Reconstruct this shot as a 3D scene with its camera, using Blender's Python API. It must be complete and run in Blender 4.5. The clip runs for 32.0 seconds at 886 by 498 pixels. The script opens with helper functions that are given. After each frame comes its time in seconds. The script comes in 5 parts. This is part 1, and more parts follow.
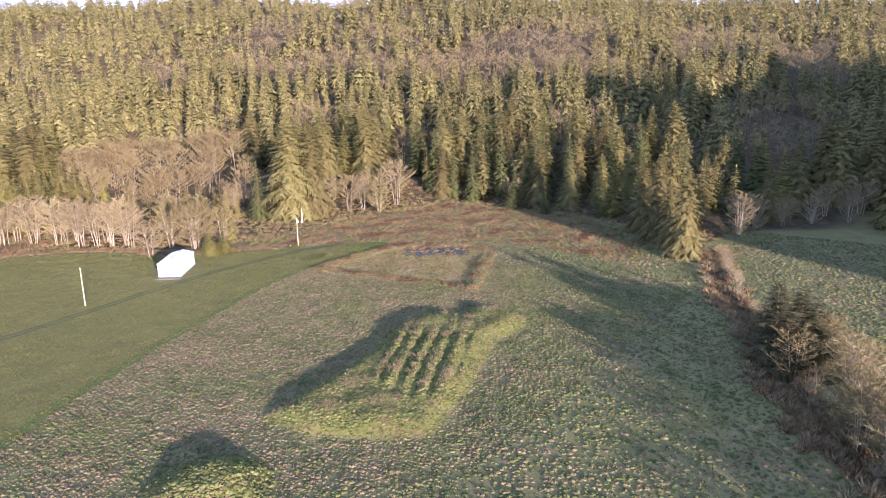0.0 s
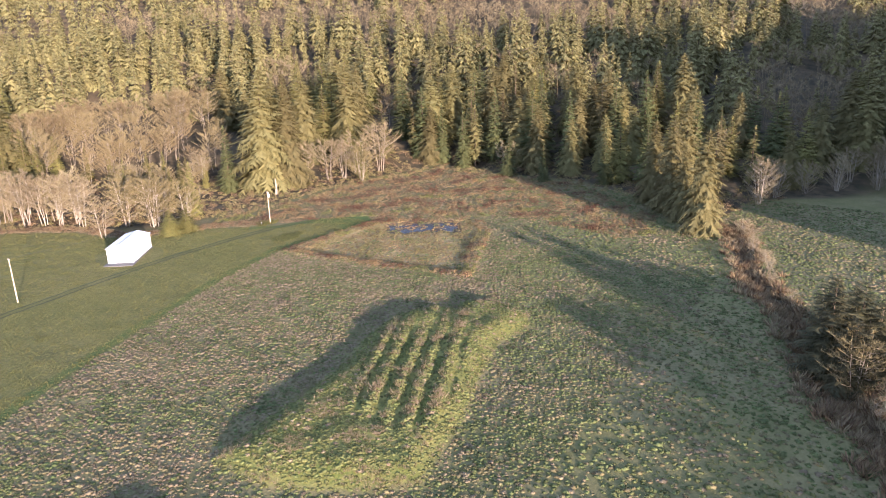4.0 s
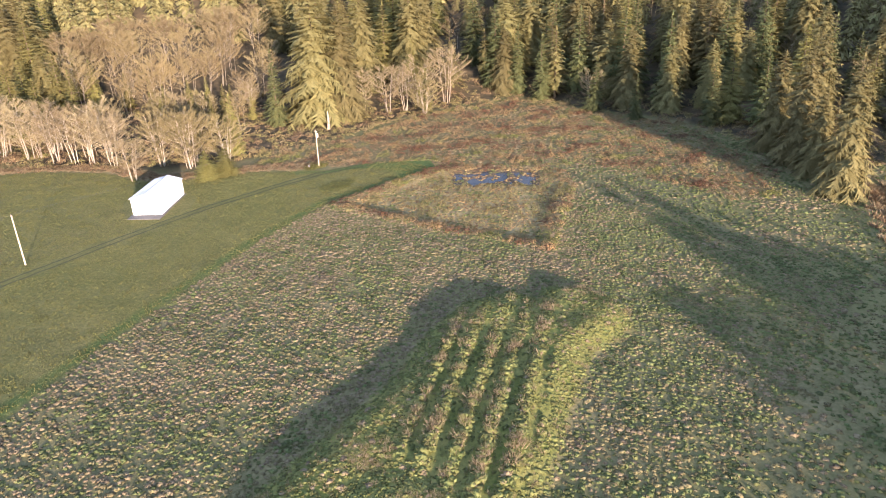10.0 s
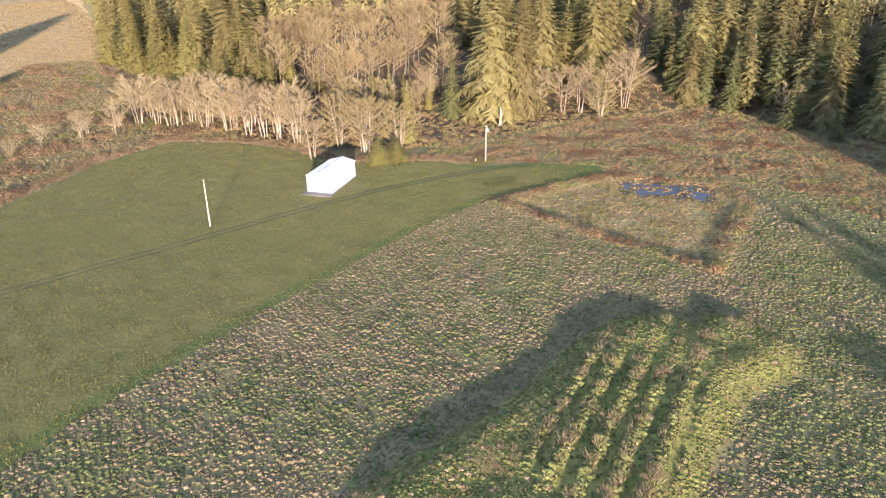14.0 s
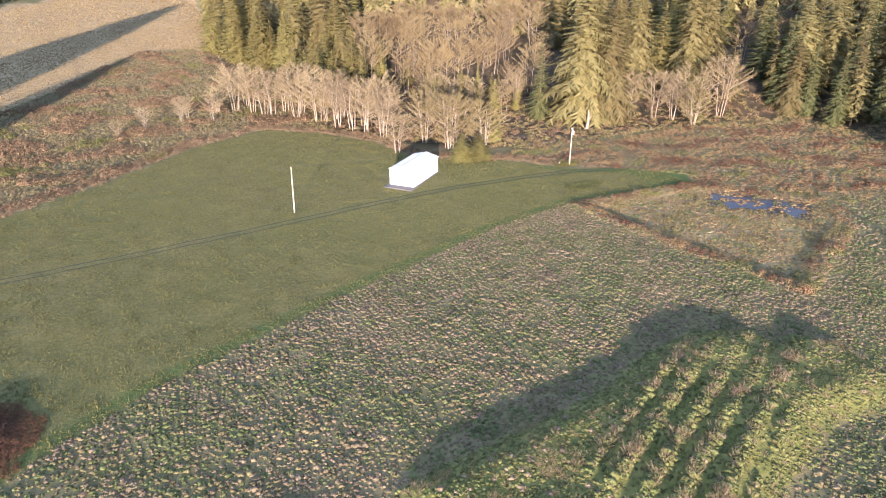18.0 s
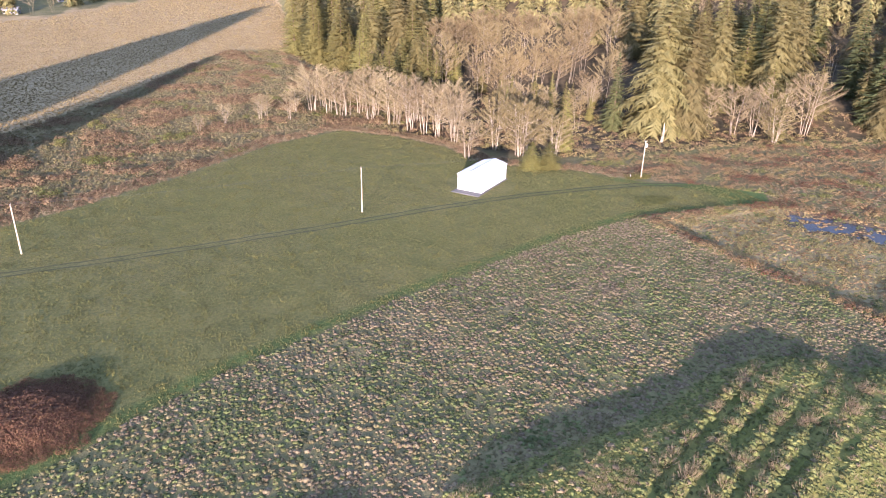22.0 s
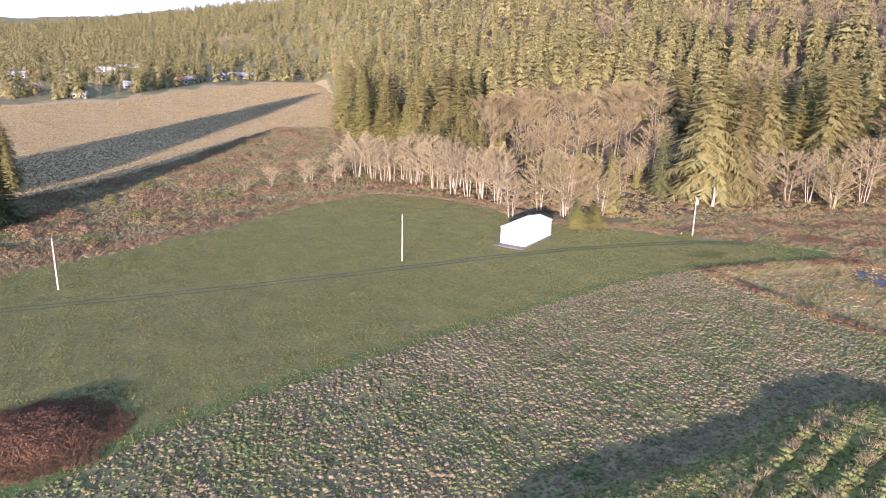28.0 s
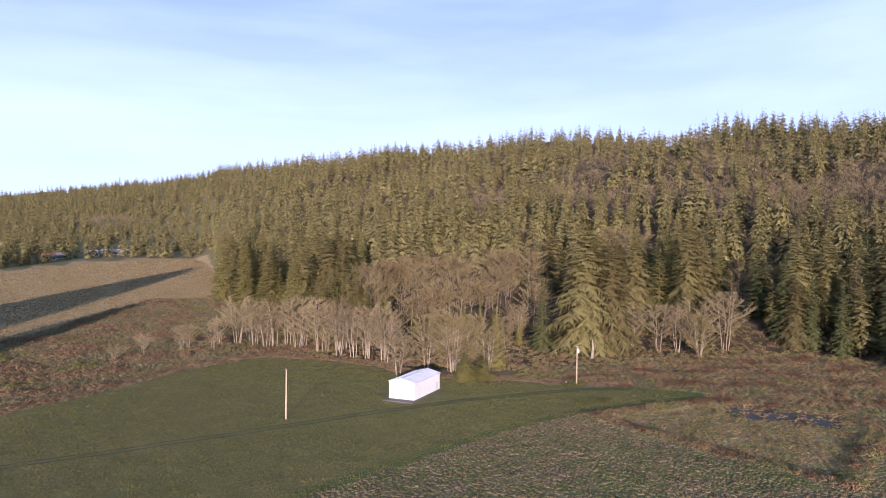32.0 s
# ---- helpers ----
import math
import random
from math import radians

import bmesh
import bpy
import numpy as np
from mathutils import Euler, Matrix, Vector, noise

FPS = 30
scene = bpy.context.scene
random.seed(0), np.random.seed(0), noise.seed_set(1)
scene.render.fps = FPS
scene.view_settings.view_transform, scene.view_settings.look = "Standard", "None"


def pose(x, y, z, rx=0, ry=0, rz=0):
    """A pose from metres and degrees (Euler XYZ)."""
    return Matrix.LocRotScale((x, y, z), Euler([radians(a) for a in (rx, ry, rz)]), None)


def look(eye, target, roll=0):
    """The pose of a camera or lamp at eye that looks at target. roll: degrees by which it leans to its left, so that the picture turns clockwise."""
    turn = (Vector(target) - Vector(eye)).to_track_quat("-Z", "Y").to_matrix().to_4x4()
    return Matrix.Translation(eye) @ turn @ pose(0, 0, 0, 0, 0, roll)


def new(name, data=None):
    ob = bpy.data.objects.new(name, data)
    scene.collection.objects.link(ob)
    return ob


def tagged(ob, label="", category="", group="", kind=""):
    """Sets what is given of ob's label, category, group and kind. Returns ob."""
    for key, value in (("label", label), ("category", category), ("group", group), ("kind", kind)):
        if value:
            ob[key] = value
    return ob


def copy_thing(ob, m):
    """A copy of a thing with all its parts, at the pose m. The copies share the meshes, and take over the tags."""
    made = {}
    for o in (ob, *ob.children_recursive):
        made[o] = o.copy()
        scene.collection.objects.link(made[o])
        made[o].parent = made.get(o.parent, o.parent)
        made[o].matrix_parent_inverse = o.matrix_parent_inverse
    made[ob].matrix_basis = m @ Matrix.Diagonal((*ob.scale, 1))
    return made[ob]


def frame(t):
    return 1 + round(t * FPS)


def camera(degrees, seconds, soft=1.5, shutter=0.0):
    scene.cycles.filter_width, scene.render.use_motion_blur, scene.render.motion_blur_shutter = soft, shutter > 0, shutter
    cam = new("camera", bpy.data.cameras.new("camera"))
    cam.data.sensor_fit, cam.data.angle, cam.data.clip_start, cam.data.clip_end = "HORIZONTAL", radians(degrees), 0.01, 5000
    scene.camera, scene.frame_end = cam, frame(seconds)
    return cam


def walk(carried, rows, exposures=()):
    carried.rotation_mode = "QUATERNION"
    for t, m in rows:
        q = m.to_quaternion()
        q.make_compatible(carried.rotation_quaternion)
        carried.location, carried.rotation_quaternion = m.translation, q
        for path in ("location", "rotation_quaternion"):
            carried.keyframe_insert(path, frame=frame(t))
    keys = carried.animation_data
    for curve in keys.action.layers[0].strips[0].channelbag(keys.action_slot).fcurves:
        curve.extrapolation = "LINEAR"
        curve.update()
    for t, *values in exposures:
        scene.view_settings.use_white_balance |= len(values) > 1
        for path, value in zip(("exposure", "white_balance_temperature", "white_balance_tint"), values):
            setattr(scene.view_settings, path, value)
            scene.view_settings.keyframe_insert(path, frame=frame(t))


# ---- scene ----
cam = camera(64.5, 32.0, soft=1.0)

PATH = [
    (0, (-92.1, -189.11, 59.24), (-76.353, -177.712, 54.528), -1.1),
    (0.5, (-89.69, -187.51, 59.17), (-73.917, -176.141, 54.473), -1.1),
    (1, (-87.06, -185.66, 59.16), (-71.251, -174.338, 54.469), -1.2),
    (1.5, (-84.43, -183.88, 59.17), (-68.577, -172.632, 54.481), -1.2),
    (2, (-81.55, -182.02, 59.17), (-65.669, -170.827, 54.427), -1.3),
    (2.5, (-78.8, -180.16, 59.23), (-62.965, -169.082, 54.102), -1.4),
    (3, (-75.89, -178.03, 59.29), (-60.201, -166.928, 53.748), -1.5),
    (3.5, (-72.99, -175.77, 59.28), (-57.318, -164.773, 53.468), -1.6),
    (5.5, (-60.9, -166.82, 58.6), (-45.791, -155.612, 51.832), -1.6),
    (6, (-58.36, -164.77, 58.6), (-43.581, -153.575, 51.114), -1.7),
    (6.5, (-56.16, -162.95, 58.77), (-41.517, -151.6, 51.241), -1.7),
    (7, (-54.01, -161.01, 58.87), (-39.456, -149.543, 51.334), -1.6),
    (7.5, (-51.94, -159.27, 58.97), (-37.52, -147.65, 51.42), -1.7),
    (8, (-49.99, -157.62, 59.03), (-35.758, -145.771, 51.48), -1.6),
    (8.5, (-48.35, -155.94, 58.92), (-34.159, -144.075, 51.298), -1.6),
    (9, (-46.83, -154.24, 58.79), (-32.753, -142.415, 50.941), -1.8),
    (9.5, (-45.45, -152.91, 58.68), (-31.505, -141.043, 50.652), -1.8),
    (10, (-44.22, -151.81, 58.72), (-30.331, -139.858, 50.684), -1.8),
    (10.5, (-43.38, -151.07, 58.88), (-29.728, -138.863, 50.841), -1.7),
    (11, (-42.64, -150.64, 59.04), (-29.664, -137.73, 50.989), -1.5),
    (11.5, (-42.09, -150.61, 58.94), (-29.557, -137.263, 50.899), -1.4),
    (12, (-41.78, -150.45, 58.71), (-29.382, -136.96, 50.684), -1.5),
    (12.5, (-41.59, -150.45, 58.53), (-29.334, -136.836, 50.514), -1.5),
    (13, (-41.84, -150.45, 58.39), (-29.914, -136.538, 50.39), -1.2),
    (13.5, (-42.09, -150.6, 58.31), (-30.805, -136.161, 50.32), -0.8),
    (14, (-42.25, -150.89, 58.21), (-31.673, -135.907, 50.217), -0.5),
    (14.5, (-42.19, -150.98, 58.15), (-32.3, -135.548, 50.162), -0.1),
    (16.5, (-41.84, -151.09, 57.87), (-32.6, -135.249, 49.877), 0.2),
    (17, (-41.79, -151.19, 57.79), (-32.621, -135.312, 49.814), 0.2),
    (17.5, (-41.83, -151.21, 57.74), (-32.792, -135.25, 49.768), 0.3),
    (18, (-41.91, -151.33, 57.68), (-33.237, -135.168, 49.696), 0.5),
    (18.5, (-41.72, -151.38, 57.58), (-33.279, -135.105, 49.611), 0.6),
    (19, (-41.62, -151.44, 57.61), (-33.305, -135.065, 49.676), 0.7),
    (19.5, (-41.65, -151.46, 57.59), (-33.6, -134.954, 49.691), 0.8),
    (20, (-41.67, -151.57, 57.57), (-33.818, -134.952, 49.691), 0.9),
    (20.5, (-41.66, -151.6, 57.53), (-34.115, -134.844, 49.66), 1.1),
    (21, (-41.6, -151.73, 57.55), (-34.385, -134.809, 49.694), 1.3),
    (21.5, (-41.58, -151.8, 57.58), (-34.472, -134.839, 49.728), 1.4),
    (22, (-41.58, -151.75, 57.57), (-34.572, -134.734, 49.726), 1.4),
    (22.5, (-41.52, -151.84, 57.47), (-34.586, -134.785, 49.65), 1.5),
    (23, (-41.47, -151.82, 57.12), (-34.631, -134.721, 49.316), 1.6),
    (23.5, (-41.44, -151.64, 56.31), (-34.654, -134.52, 48.502), 1.6),
    (24, (-41.32, -151.51, 55.26), (-34.611, -134.376, 47.423), 1.7),
    (24.5, (-41.03, -151.38, 54.27), (-34.427, -134.206, 46.407), 1.5),
    (26.5, (-40.77, -150.29, 49.56), (-34.583, -132.981, 41.693), 1.5),
    (27, (-40.59, -150.12, 48.55), (-34.383, -132.244, 42.086), 1.3),
    (27.5, (-40.5, -150.31, 46.99), (-34.291, -132.048, 41.69), 1.1),
    (28, (-40.39, -150.19, 45.82), (-34.27, -131.898, 40.498), 1.0),
    (28.5, (-40.28, -150.18, 44.8), (-33.723, -132.048, 39.501), 1.0),
    (29, (-40.32, -149.85, 43.74), (-32.74, -132.112, 38.47), 0.6),
    (29.5, (-40.29, -149.42, 42.85), (-32.383, -131.804, 37.678), 0.5),
    (30, (-40.37, -149.47, 41.89), (-32.017, -131.75, 37.852), 0.4),
    (30.5, (-40.59, -149.71, 40.97), (-31.746, -132.027, 37.946), 0.4),
    (31, (-40.7, -150.1, 40.28), (-31.437, -132.495, 38.273), 0.4),
    (31.5, (-40.79, -150.38, 39.88), (-31.414, -132.741, 38.794), 0.4),
    (32, (-40.84, -150.59, 39.62), (-31.545, -132.877, 39.331), 0.6),
]
EXPOSURES = [(0, 1.68, 5650, 33), (3, 1.7, 5700, 32), (6, 1.78, 6150, 28), (14, 1.79, 6100, 27), (19, 1.78, 5750, 33), (24.5, 1.76, 5650, 35), (27, 1.74, 5650, 34), (29.2, 1.58, 5450, 34), (30.0, 1.52, 5450, 34), (30.5, 1.3, 5400, 34), (31, 1.08, 5500, 34), (32, 0.64, 5700, 34)]
walk(cam, [(t, look(e, g, r)) for t, e, g, r in PATH], EXPOSURES)

# ---- light ----
SUN_HEAD, SUN_UP = 28.5, 7.8          # the way the light travels over the ground, and the sun's height, in degrees
world = bpy.data.worlds.new("World")
scene.world = world
world.use_nodes = True
wn, wl = world.node_tree.nodes, world.node_tree.links
wn.clear()
w_out = wn.new("ShaderNodeOutputWorld")
w_bg = wn.new("ShaderNodeBackground")
w_sky = wn.new("ShaderNodeTexSky")
w_sky.sky_type = "NISHITA"
w_sky.sun_disc = False
w_sky.sun_elevation = radians(SUN_UP)
w_sky.sun_rotation = radians(SUN_HEAD + 180)
w_sky.air_density, w_sky.dust_density, w_sky.ozone_density = 1.0, 0.4, 2.2
w_bg.inputs["Strength"].default_value = 0.076
w_tc = wn.new("ShaderNodeTexCoord")
w_map = wn.new("ShaderNodeMapping")
w_map.inputs["Scale"].default_value = (1.2, 2.2, 9.0)
w_map.inputs["Rotation"].default_value = (0.0, 0.25, 0.4)
w_noise = wn.new("ShaderNodeTexNoise")
w_noise.inputs["Scale"].default_value = 1.6
w_noise.inputs["Detail"].default_value = 6.0
w_noise.inputs["Roughness"].default_value = 0.5
w_ramp = wn.new("ShaderNodeMapRange")
w_ramp.inputs["From Min"].default_value, w_ramp.inputs["From Max"].default_value = 0.40, 0.72
w_ramp.inputs["To Min"].default_value, w_ramp.inputs["To Max"].default_value = 0.40, 0.85
w_mix = wn.new("ShaderNodeMix")
w_mix.data_type = "RGBA"
w_mix.inputs[7].default_value = (2.8, 4.4, 6.2, 1)
wl.new(w_tc.outputs["Generated"], w_map.inputs["Vector"])
wl.new(w_map.outputs["Vector"], w_noise.inputs["Vector"])
wl.new(w_noise.outputs["Fac"], w_ramp.inputs["Value"])
wl.new(w_ramp.outputs["Result"], w_mix.inputs[0])
wl.new(w_sky.outputs["Color"], w_mix.inputs[6])
w_sep = wn.new("ShaderNodeSeparateXYZ")
w_haze = wn.new("ShaderNodeMapRange")
w_haze.interpolation_type = "SMOOTHSTEP"
w_haze.inputs["From Min"].default_value, w_haze.inputs["From Max"].default_value = 0.5, -0.02
w_hmix = wn.new("ShaderNodeMix")
w_hmix.data_type = "RGBA"
w_hmix.inputs[7].default_value = (7.3, 9.5, 12.9, 1)
wl.new(w_tc.outputs["Generated"], w_sep.inputs[0])
wl.new(w_sep.outputs["Z"], w_haze.inputs["Value"])
w_veil = wn.new("ShaderNodeMath")
w_veil.operation = "MULTIPLY_ADD"
w_veil.use_clamp = True
w_veil.inputs[1].default_value = 0.55
w_sub = wn.new("ShaderNodeMath")
w_sub.operation = "SUBTRACT"
w_sub.inputs[1].default_value = 0.36
wl.new(w_ramp.outputs["Result"], w_sub.inputs[0])
wl.new(w_sub.outputs[0], w_veil.inputs[0])
wl.new(w_haze.outputs["Result"], w_veil.inputs[2])
wl.new(w_veil.outputs[0], w_hmix.inputs[0])
wl.new(w_mix.outputs[2], w_hmix.inputs[6])
wl.new(w_hmix.outputs[2], w_bg.inputs["Color"])
wl.new(w_bg.outputs["Background"], w_out.inputs["Surface"])

sun = new("sun", bpy.data.lights.new("sun", "SUN"))
sun.data.energy = 5.0
sun.data.angle = radians(0.6)
sun.data.color = (1.0, 0.85, 0.64)
h_, u_ = radians(SUN_HEAD), radians(SUN_UP)
sun.matrix_basis = look((0, 0, 0), (math.sin(h_) * math.cos(u_), math.cos(h_) * math.cos(u_), -math.sin(u_)))


# ---- materials ----
def material(name, rough=0.9):
    m = bpy.data.materials.new(name)
    m.use_nodes = True
    b = m.node_tree.nodes["Principled BSDF"]
    b.inputs["Roughness"].default_value = rough
    b.inputs["Specular IOR Level"].default_value = 0.2
    return m, m.node_tree.nodes, m.node_tree.links, b


def noise_node(nodes, links, scale, detail=4.0, rough=0.6, vector=None, kind="ShaderNodeTexNoise"):
    n = nodes.new(kind)
    n.inputs["Scale"].default_value = scale
    if kind == "ShaderNodeTexNoise":
        n.inputs["Detail"].default_value = detail
        n.inputs["Roughness"].default_value = rough
    if vector is not None:
        links.new(vector, n.inputs["Vector"])
    return n


def mix_node(nodes, links, fac, a, b, mode="MIX"):
    n = nodes.new("ShaderNodeMix")
    n.data_type, n.blend_type = "RGBA", mode
    for socket, value in ((n.inputs[0], fac), (n.inputs[6], a), (n.inputs[7], b)):
        if isinstance(value, (int, float)):
            socket.default_value = value
        elif isinstance(value, tuple):
            socket.default_value = (*value[:3], 1)
        else:
            links.new(value, socket)
    return n.outputs[2]


def range_node(nodes, links, value, a, b, c=0.0, d=1.0):
    n = nodes.new("ShaderNodeMapRange")
    for key, v in (("From Min", a), ("From Max", b), ("To Min", c), ("To Max", d)):
        n.inputs[key].default_value = v
    links.new(value, n.inputs["Value"])
    return n.outputs["Result"]


def position(nodes):
    return nodes.new("ShaderNodeNewGeometry").outputs["Position"]


def plain(name, dark, light, scale, rough=0.85, bump=0.0, spread=0.0, metal=0.0, island=False, thin=0.0):
    """Two tones by noise at two scales, with a tint of its own for each object (or each piece of a joined mesh)."""
    m, n, l, b = material(name, rough)
    p = position(n)
    big = noise_node(n, l, scale, 5.0, 0.65, p)
    small = noise_node(n, l, scale * 7.3, 3.0, 0.6, p)
    f = mix_node(n, l, 0.45, big.outputs["Color"], small.outputs["Color"])
    bw = n.new("ShaderNodeRGBToBW")
    l.new(f, bw.inputs[0])
    col = mix_node(n, l, range_node(n, l, bw.outputs[0], 0.34, 0.66), dark, light)
    if spread:
        src = n.new("ShaderNodeNewGeometry").outputs["Random Per Island"] if island else n.new("ShaderNodeObjectInfo").outputs["Random"]
        hsv = n.new("ShaderNodeHueSaturation")
        l.new(range_node(n, l, src, 0, 1, 1 - spread, 1 + spread), hsv.inputs["Value"])
        l.new(range_node(n, l, src, 0, 1, 0.5 - spread * 0.035, 0.5 + spread * 0.035), hsv.inputs["Hue"])
        l.new(col, hsv.inputs["Color"])
        col = hsv.outputs["Color"]
    l.new(col, b.inputs["Base Color"])
    b.inputs["Metallic"].default_value = metal
    if thin:
        tr, mx = n.new("ShaderNodeBsdfTranslucent"), n.new("ShaderNodeMixShader")
        mx.inputs[0].default_value = thin
        l.new(col, tr.inputs["Color"])
        l.new(b.outputs["BSDF"], mx.inputs[1])
        l.new(tr.outputs["BSDF"], mx.inputs[2])
        l.new(mx.outputs["Shader"], n["Material Output"].inputs["Surface"])
    if bump:
        bp = n.new("ShaderNodeBump")
        bp.inputs["Strength"].default_value = bump
        l.new(bw.outputs[0], bp.inputs["Height"])
        l.new(bp.outputs["Normal"], b.inputs["Normal"])
    return m


def ground_material():
    m, n, l, b = material("ground_cover", 0.95)
    p = position(n)
    fine = noise_node(n, l, 1.6, 4, 0.7, p)
    mid = noise_node(n, l, 0.16, 5, 0.62, p)
    big = noise_node(n, l, 0.028, 4, 0.55, p)
    speck = noise_node(n, l, 4.5, 2, 0.6, p)

    def tone(a, c, node, lo=0.36, hi=0.64):
        return mix_node(n, l, range_node(n, l, node.outputs["Fac"], lo, hi), a, c)

    def attr(name):
        a = n.new("ShaderNodeAttribute")
        a.attribute_name = name
        return a.outputs["Fac"]

    def zone(name, soft=0.12, node=mid, amount=0.55):
        s = n.new("ShaderNodeMath")
        s.operation = "MULTIPLY_ADD"
        l.new(node.outputs["Fac"], s.inputs[0])
        s.inputs[1].default_value = amount
        add = n.new("ShaderNodeMath")
        add.operation = "SUBTRACT"
        l.new(attr(name), add.inputs[0])
        add.inputs[1].default_value = amount * 0.5
        l.new(add.outputs[0], s.inputs[2])
        return range_node(n, l, s.outputs[0], 0.5 - soft, 0.5 + soft)

    rough = mix_node(n, l, 0.5, tone((0.10, 0.093, 0.036), (0.23, 0.19, 0.09), fine), tone((0.085, 0.083, 0.03), (0.22, 0.178, 0.085), mid))
    rough = mix_node(n, l, range_node(n, l, big.outputs["Fac"], 0.4, 0.62), rough, mix_node(n, l, 0.45, rough, (0.15, 0.145, 0.045)))
    pasture = mix_node(n, l, 0.45, tone((0.06, 0.064, 0.02), (0.23, 0.20, 0.07), fine), tone((0.10, 0.097, 0.03), (0.215, 0.18, 0.066), mid))
    pasture = mix_node(n, l, range_node(n, l, big.outputs["Fac"], 0.38, 0.66), pasture, mix_node(n, l, 0.45, pasture, (0.135, 0.14, 0.034)))
    lush = tone((0.05, 0.085, 0.02), (0.12, 0.15, 0.04), fine)
    mound = mix_node(n, l, 0.5, tone((0.075, 0.10, 0.022), (0.26, 0.24, 0.06), fine), tone((0.10, 0.125, 0.026), (0.29, 0.24, 0.085), mid))
    straw = mix_node(n, l, 0.5, tone((0.30, 0.212, 0.10), (0.44, 0.325, 0.165), mid), tone((0.25, 0.18, 0.08), (0.42, 0.31, 0.16), fine))
    bramble = mix_node(n, l, 0.5, tone((0.10, 0.078, 0.034), (0.25, 0.19, 0.085), mid), tone((0.07, 0.062, 0.024), (0.24, 0.185, 0.08), fine))
    floor_ = tone((0.04, 0.034, 0.018), (0.12, 0.085, 0.045), mid)
    mud = tone((0.07, 0.055, 0.035), (0.15, 0.11, 0.065), fine)
    col = rough
    for name, c, soft in (("pasture", pasture, 0.12), ("lush", lush, 0.2), ("straw", straw, 0.15), ("bramble", bramble, 0.2), ("mound", mound, 0.15), ("woods", floor_, 0.2), ("mud", mud, 0.16)):
        col = mix_node(n, l, zone(name, soft), col, c)
    l.new(col, b.inputs["Base Color"])
    hgt = mix_node(n, l, 0.5, fine.outputs["Color"], speck.outputs["Color"])
    bp = n.new("ShaderNodeBump")
    bp.inputs["Strength"].default_value = 0.9
    bp.inputs["Distance"].default_value = 0.25
    l.new(hgt, bp.inputs["Height"])
    l.new(bp.outputs["Normal"], b.inputs["Normal"])
    return m


GROUND = ground_material()
BARK = plain("bark_brown", (0.07, 0.05, 0.032), (0.20, 0.14, 0.09), 2.0, 0.95, 0.4, 0.2)
BARK_PALE = plain("bark_pale", (0.26, 0.21, 0.145), (0.48, 0.40, 0.295), 1.2, 0.9, 0.2, 0.15)
TWIG = plain("twig_tan", (0.19, 0.147, 0.075), (0.36, 0.28, 0.155), 0.6, 0.95, 0, 0.2, thin=0.08)
TWIG_RED = plain("twig_russet", (0.15, 0.112, 0.052), (0.28, 0.21, 0.105), 0.6, 0.95, 0, 0.2, thin=0.08)
TWIG_MOSS = plain("twig_moss", (0.14, 0.115, 0.048), (0.29, 0.225, 0.105), 0.6, 0.95, 0, 0.2, thin=0.08)
NEEDLE = plain("needles_olive", (0.08, 0.076, 0.028), (0.26, 0.21, 0.077), 0.5, 0.8, 0, 0.25, thin=0.1)
NEEDLE_DARK = plain("needles_green", (0.055, 0.07, 0.028), (0.165, 0.165, 0.056), 0.5, 0.8, 0, 0.25, thin=0.1)
NEEDLE_GOLD = plain("needles_gold", (0.08, 0.08, 0.024), (0.27, 0.225, 0.07), 0.5, 0.8, 0, 0.25, thin=0.1)
FAR_NEEDLE = plain("far_needles", (0.09, 0.09, 0.035), (0.33, 0.275, 0.106), 0.085, 0.85, 0, 0.25, island=True, thin=0.1)
FAR_TWIG = plain("far_twigs", (0.17, 0.13, 0.07), (0.32, 0.245, 0.138), 0.05, 0.95, 0, 0.25, island=True, thin=0.08)
GRASS_PALE = plain("dry_tussock", (0.165, 0.127, 0.072), (0.28, 0.212, 0.123), 0.2, 0.9, 0, 0.2, island=True, thin=0.15)
GRASS_SEED = plain("seed_heads", (0.18, 0.135, 0.075), (0.33, 0.25, 0.145), 0.3, 0.9, 0, 0.25, island=True, thin=0.15)
GRASS_DEEP = plain("green_tussock", (0.075, 0.098, 0.032), (0.175, 0.178, 0.066), 0.12, 0.9, 0, 0.3, island=True, thin=0.15)
GRASS = plain("tussock_grass", (0.115, 0.106, 0.044), (0.25, 0.20, 0.10), 0.12, 0.9, 0, 0.22, island=True, thin=0.15)
GRASS_GOLD = plain("mound_grass", (0.072, 0.098, 0.028), (0.23, 0.212, 0.072), 0.25, 0.9, 0, 0.35, island=True, thin=0.15)
GRASS_STRAW = plain("straw_grass", (0.20, 0.145, 0.062), (0.36, 0.268, 0.128), 0.2, 0.9, 0, 0.3, island=True, thin=0.15)
GRASS_GREEN = plain("pasture_grass", (0.08, 0.085, 0.026), (0.19, 0.168, 0.056), 0.2, 0.9, 0, 0.3, island=True, thin=0.15)
BRUSH = plain("bramble_stems", (0.12, 0.078, 0.042), (0.31, 0.205, 0.108), 0.15, 0.95, 0, 0.4, island=True, thin=0.1)
BRAMBLE_RED = plain("bramble_leaves", (0.075, 0.042, 0.026), (0.21, 0.105, 0.052), 0.4, 0.9, 0, 0.4, island=True, thin=0.1)
BRUSH_RUST = plain("rust_brush", (0.16, 0.098, 0.044), (0.35, 0.228, 0.105), 0.15, 0.95, 0, 0.35, island=True, thin=0.1)
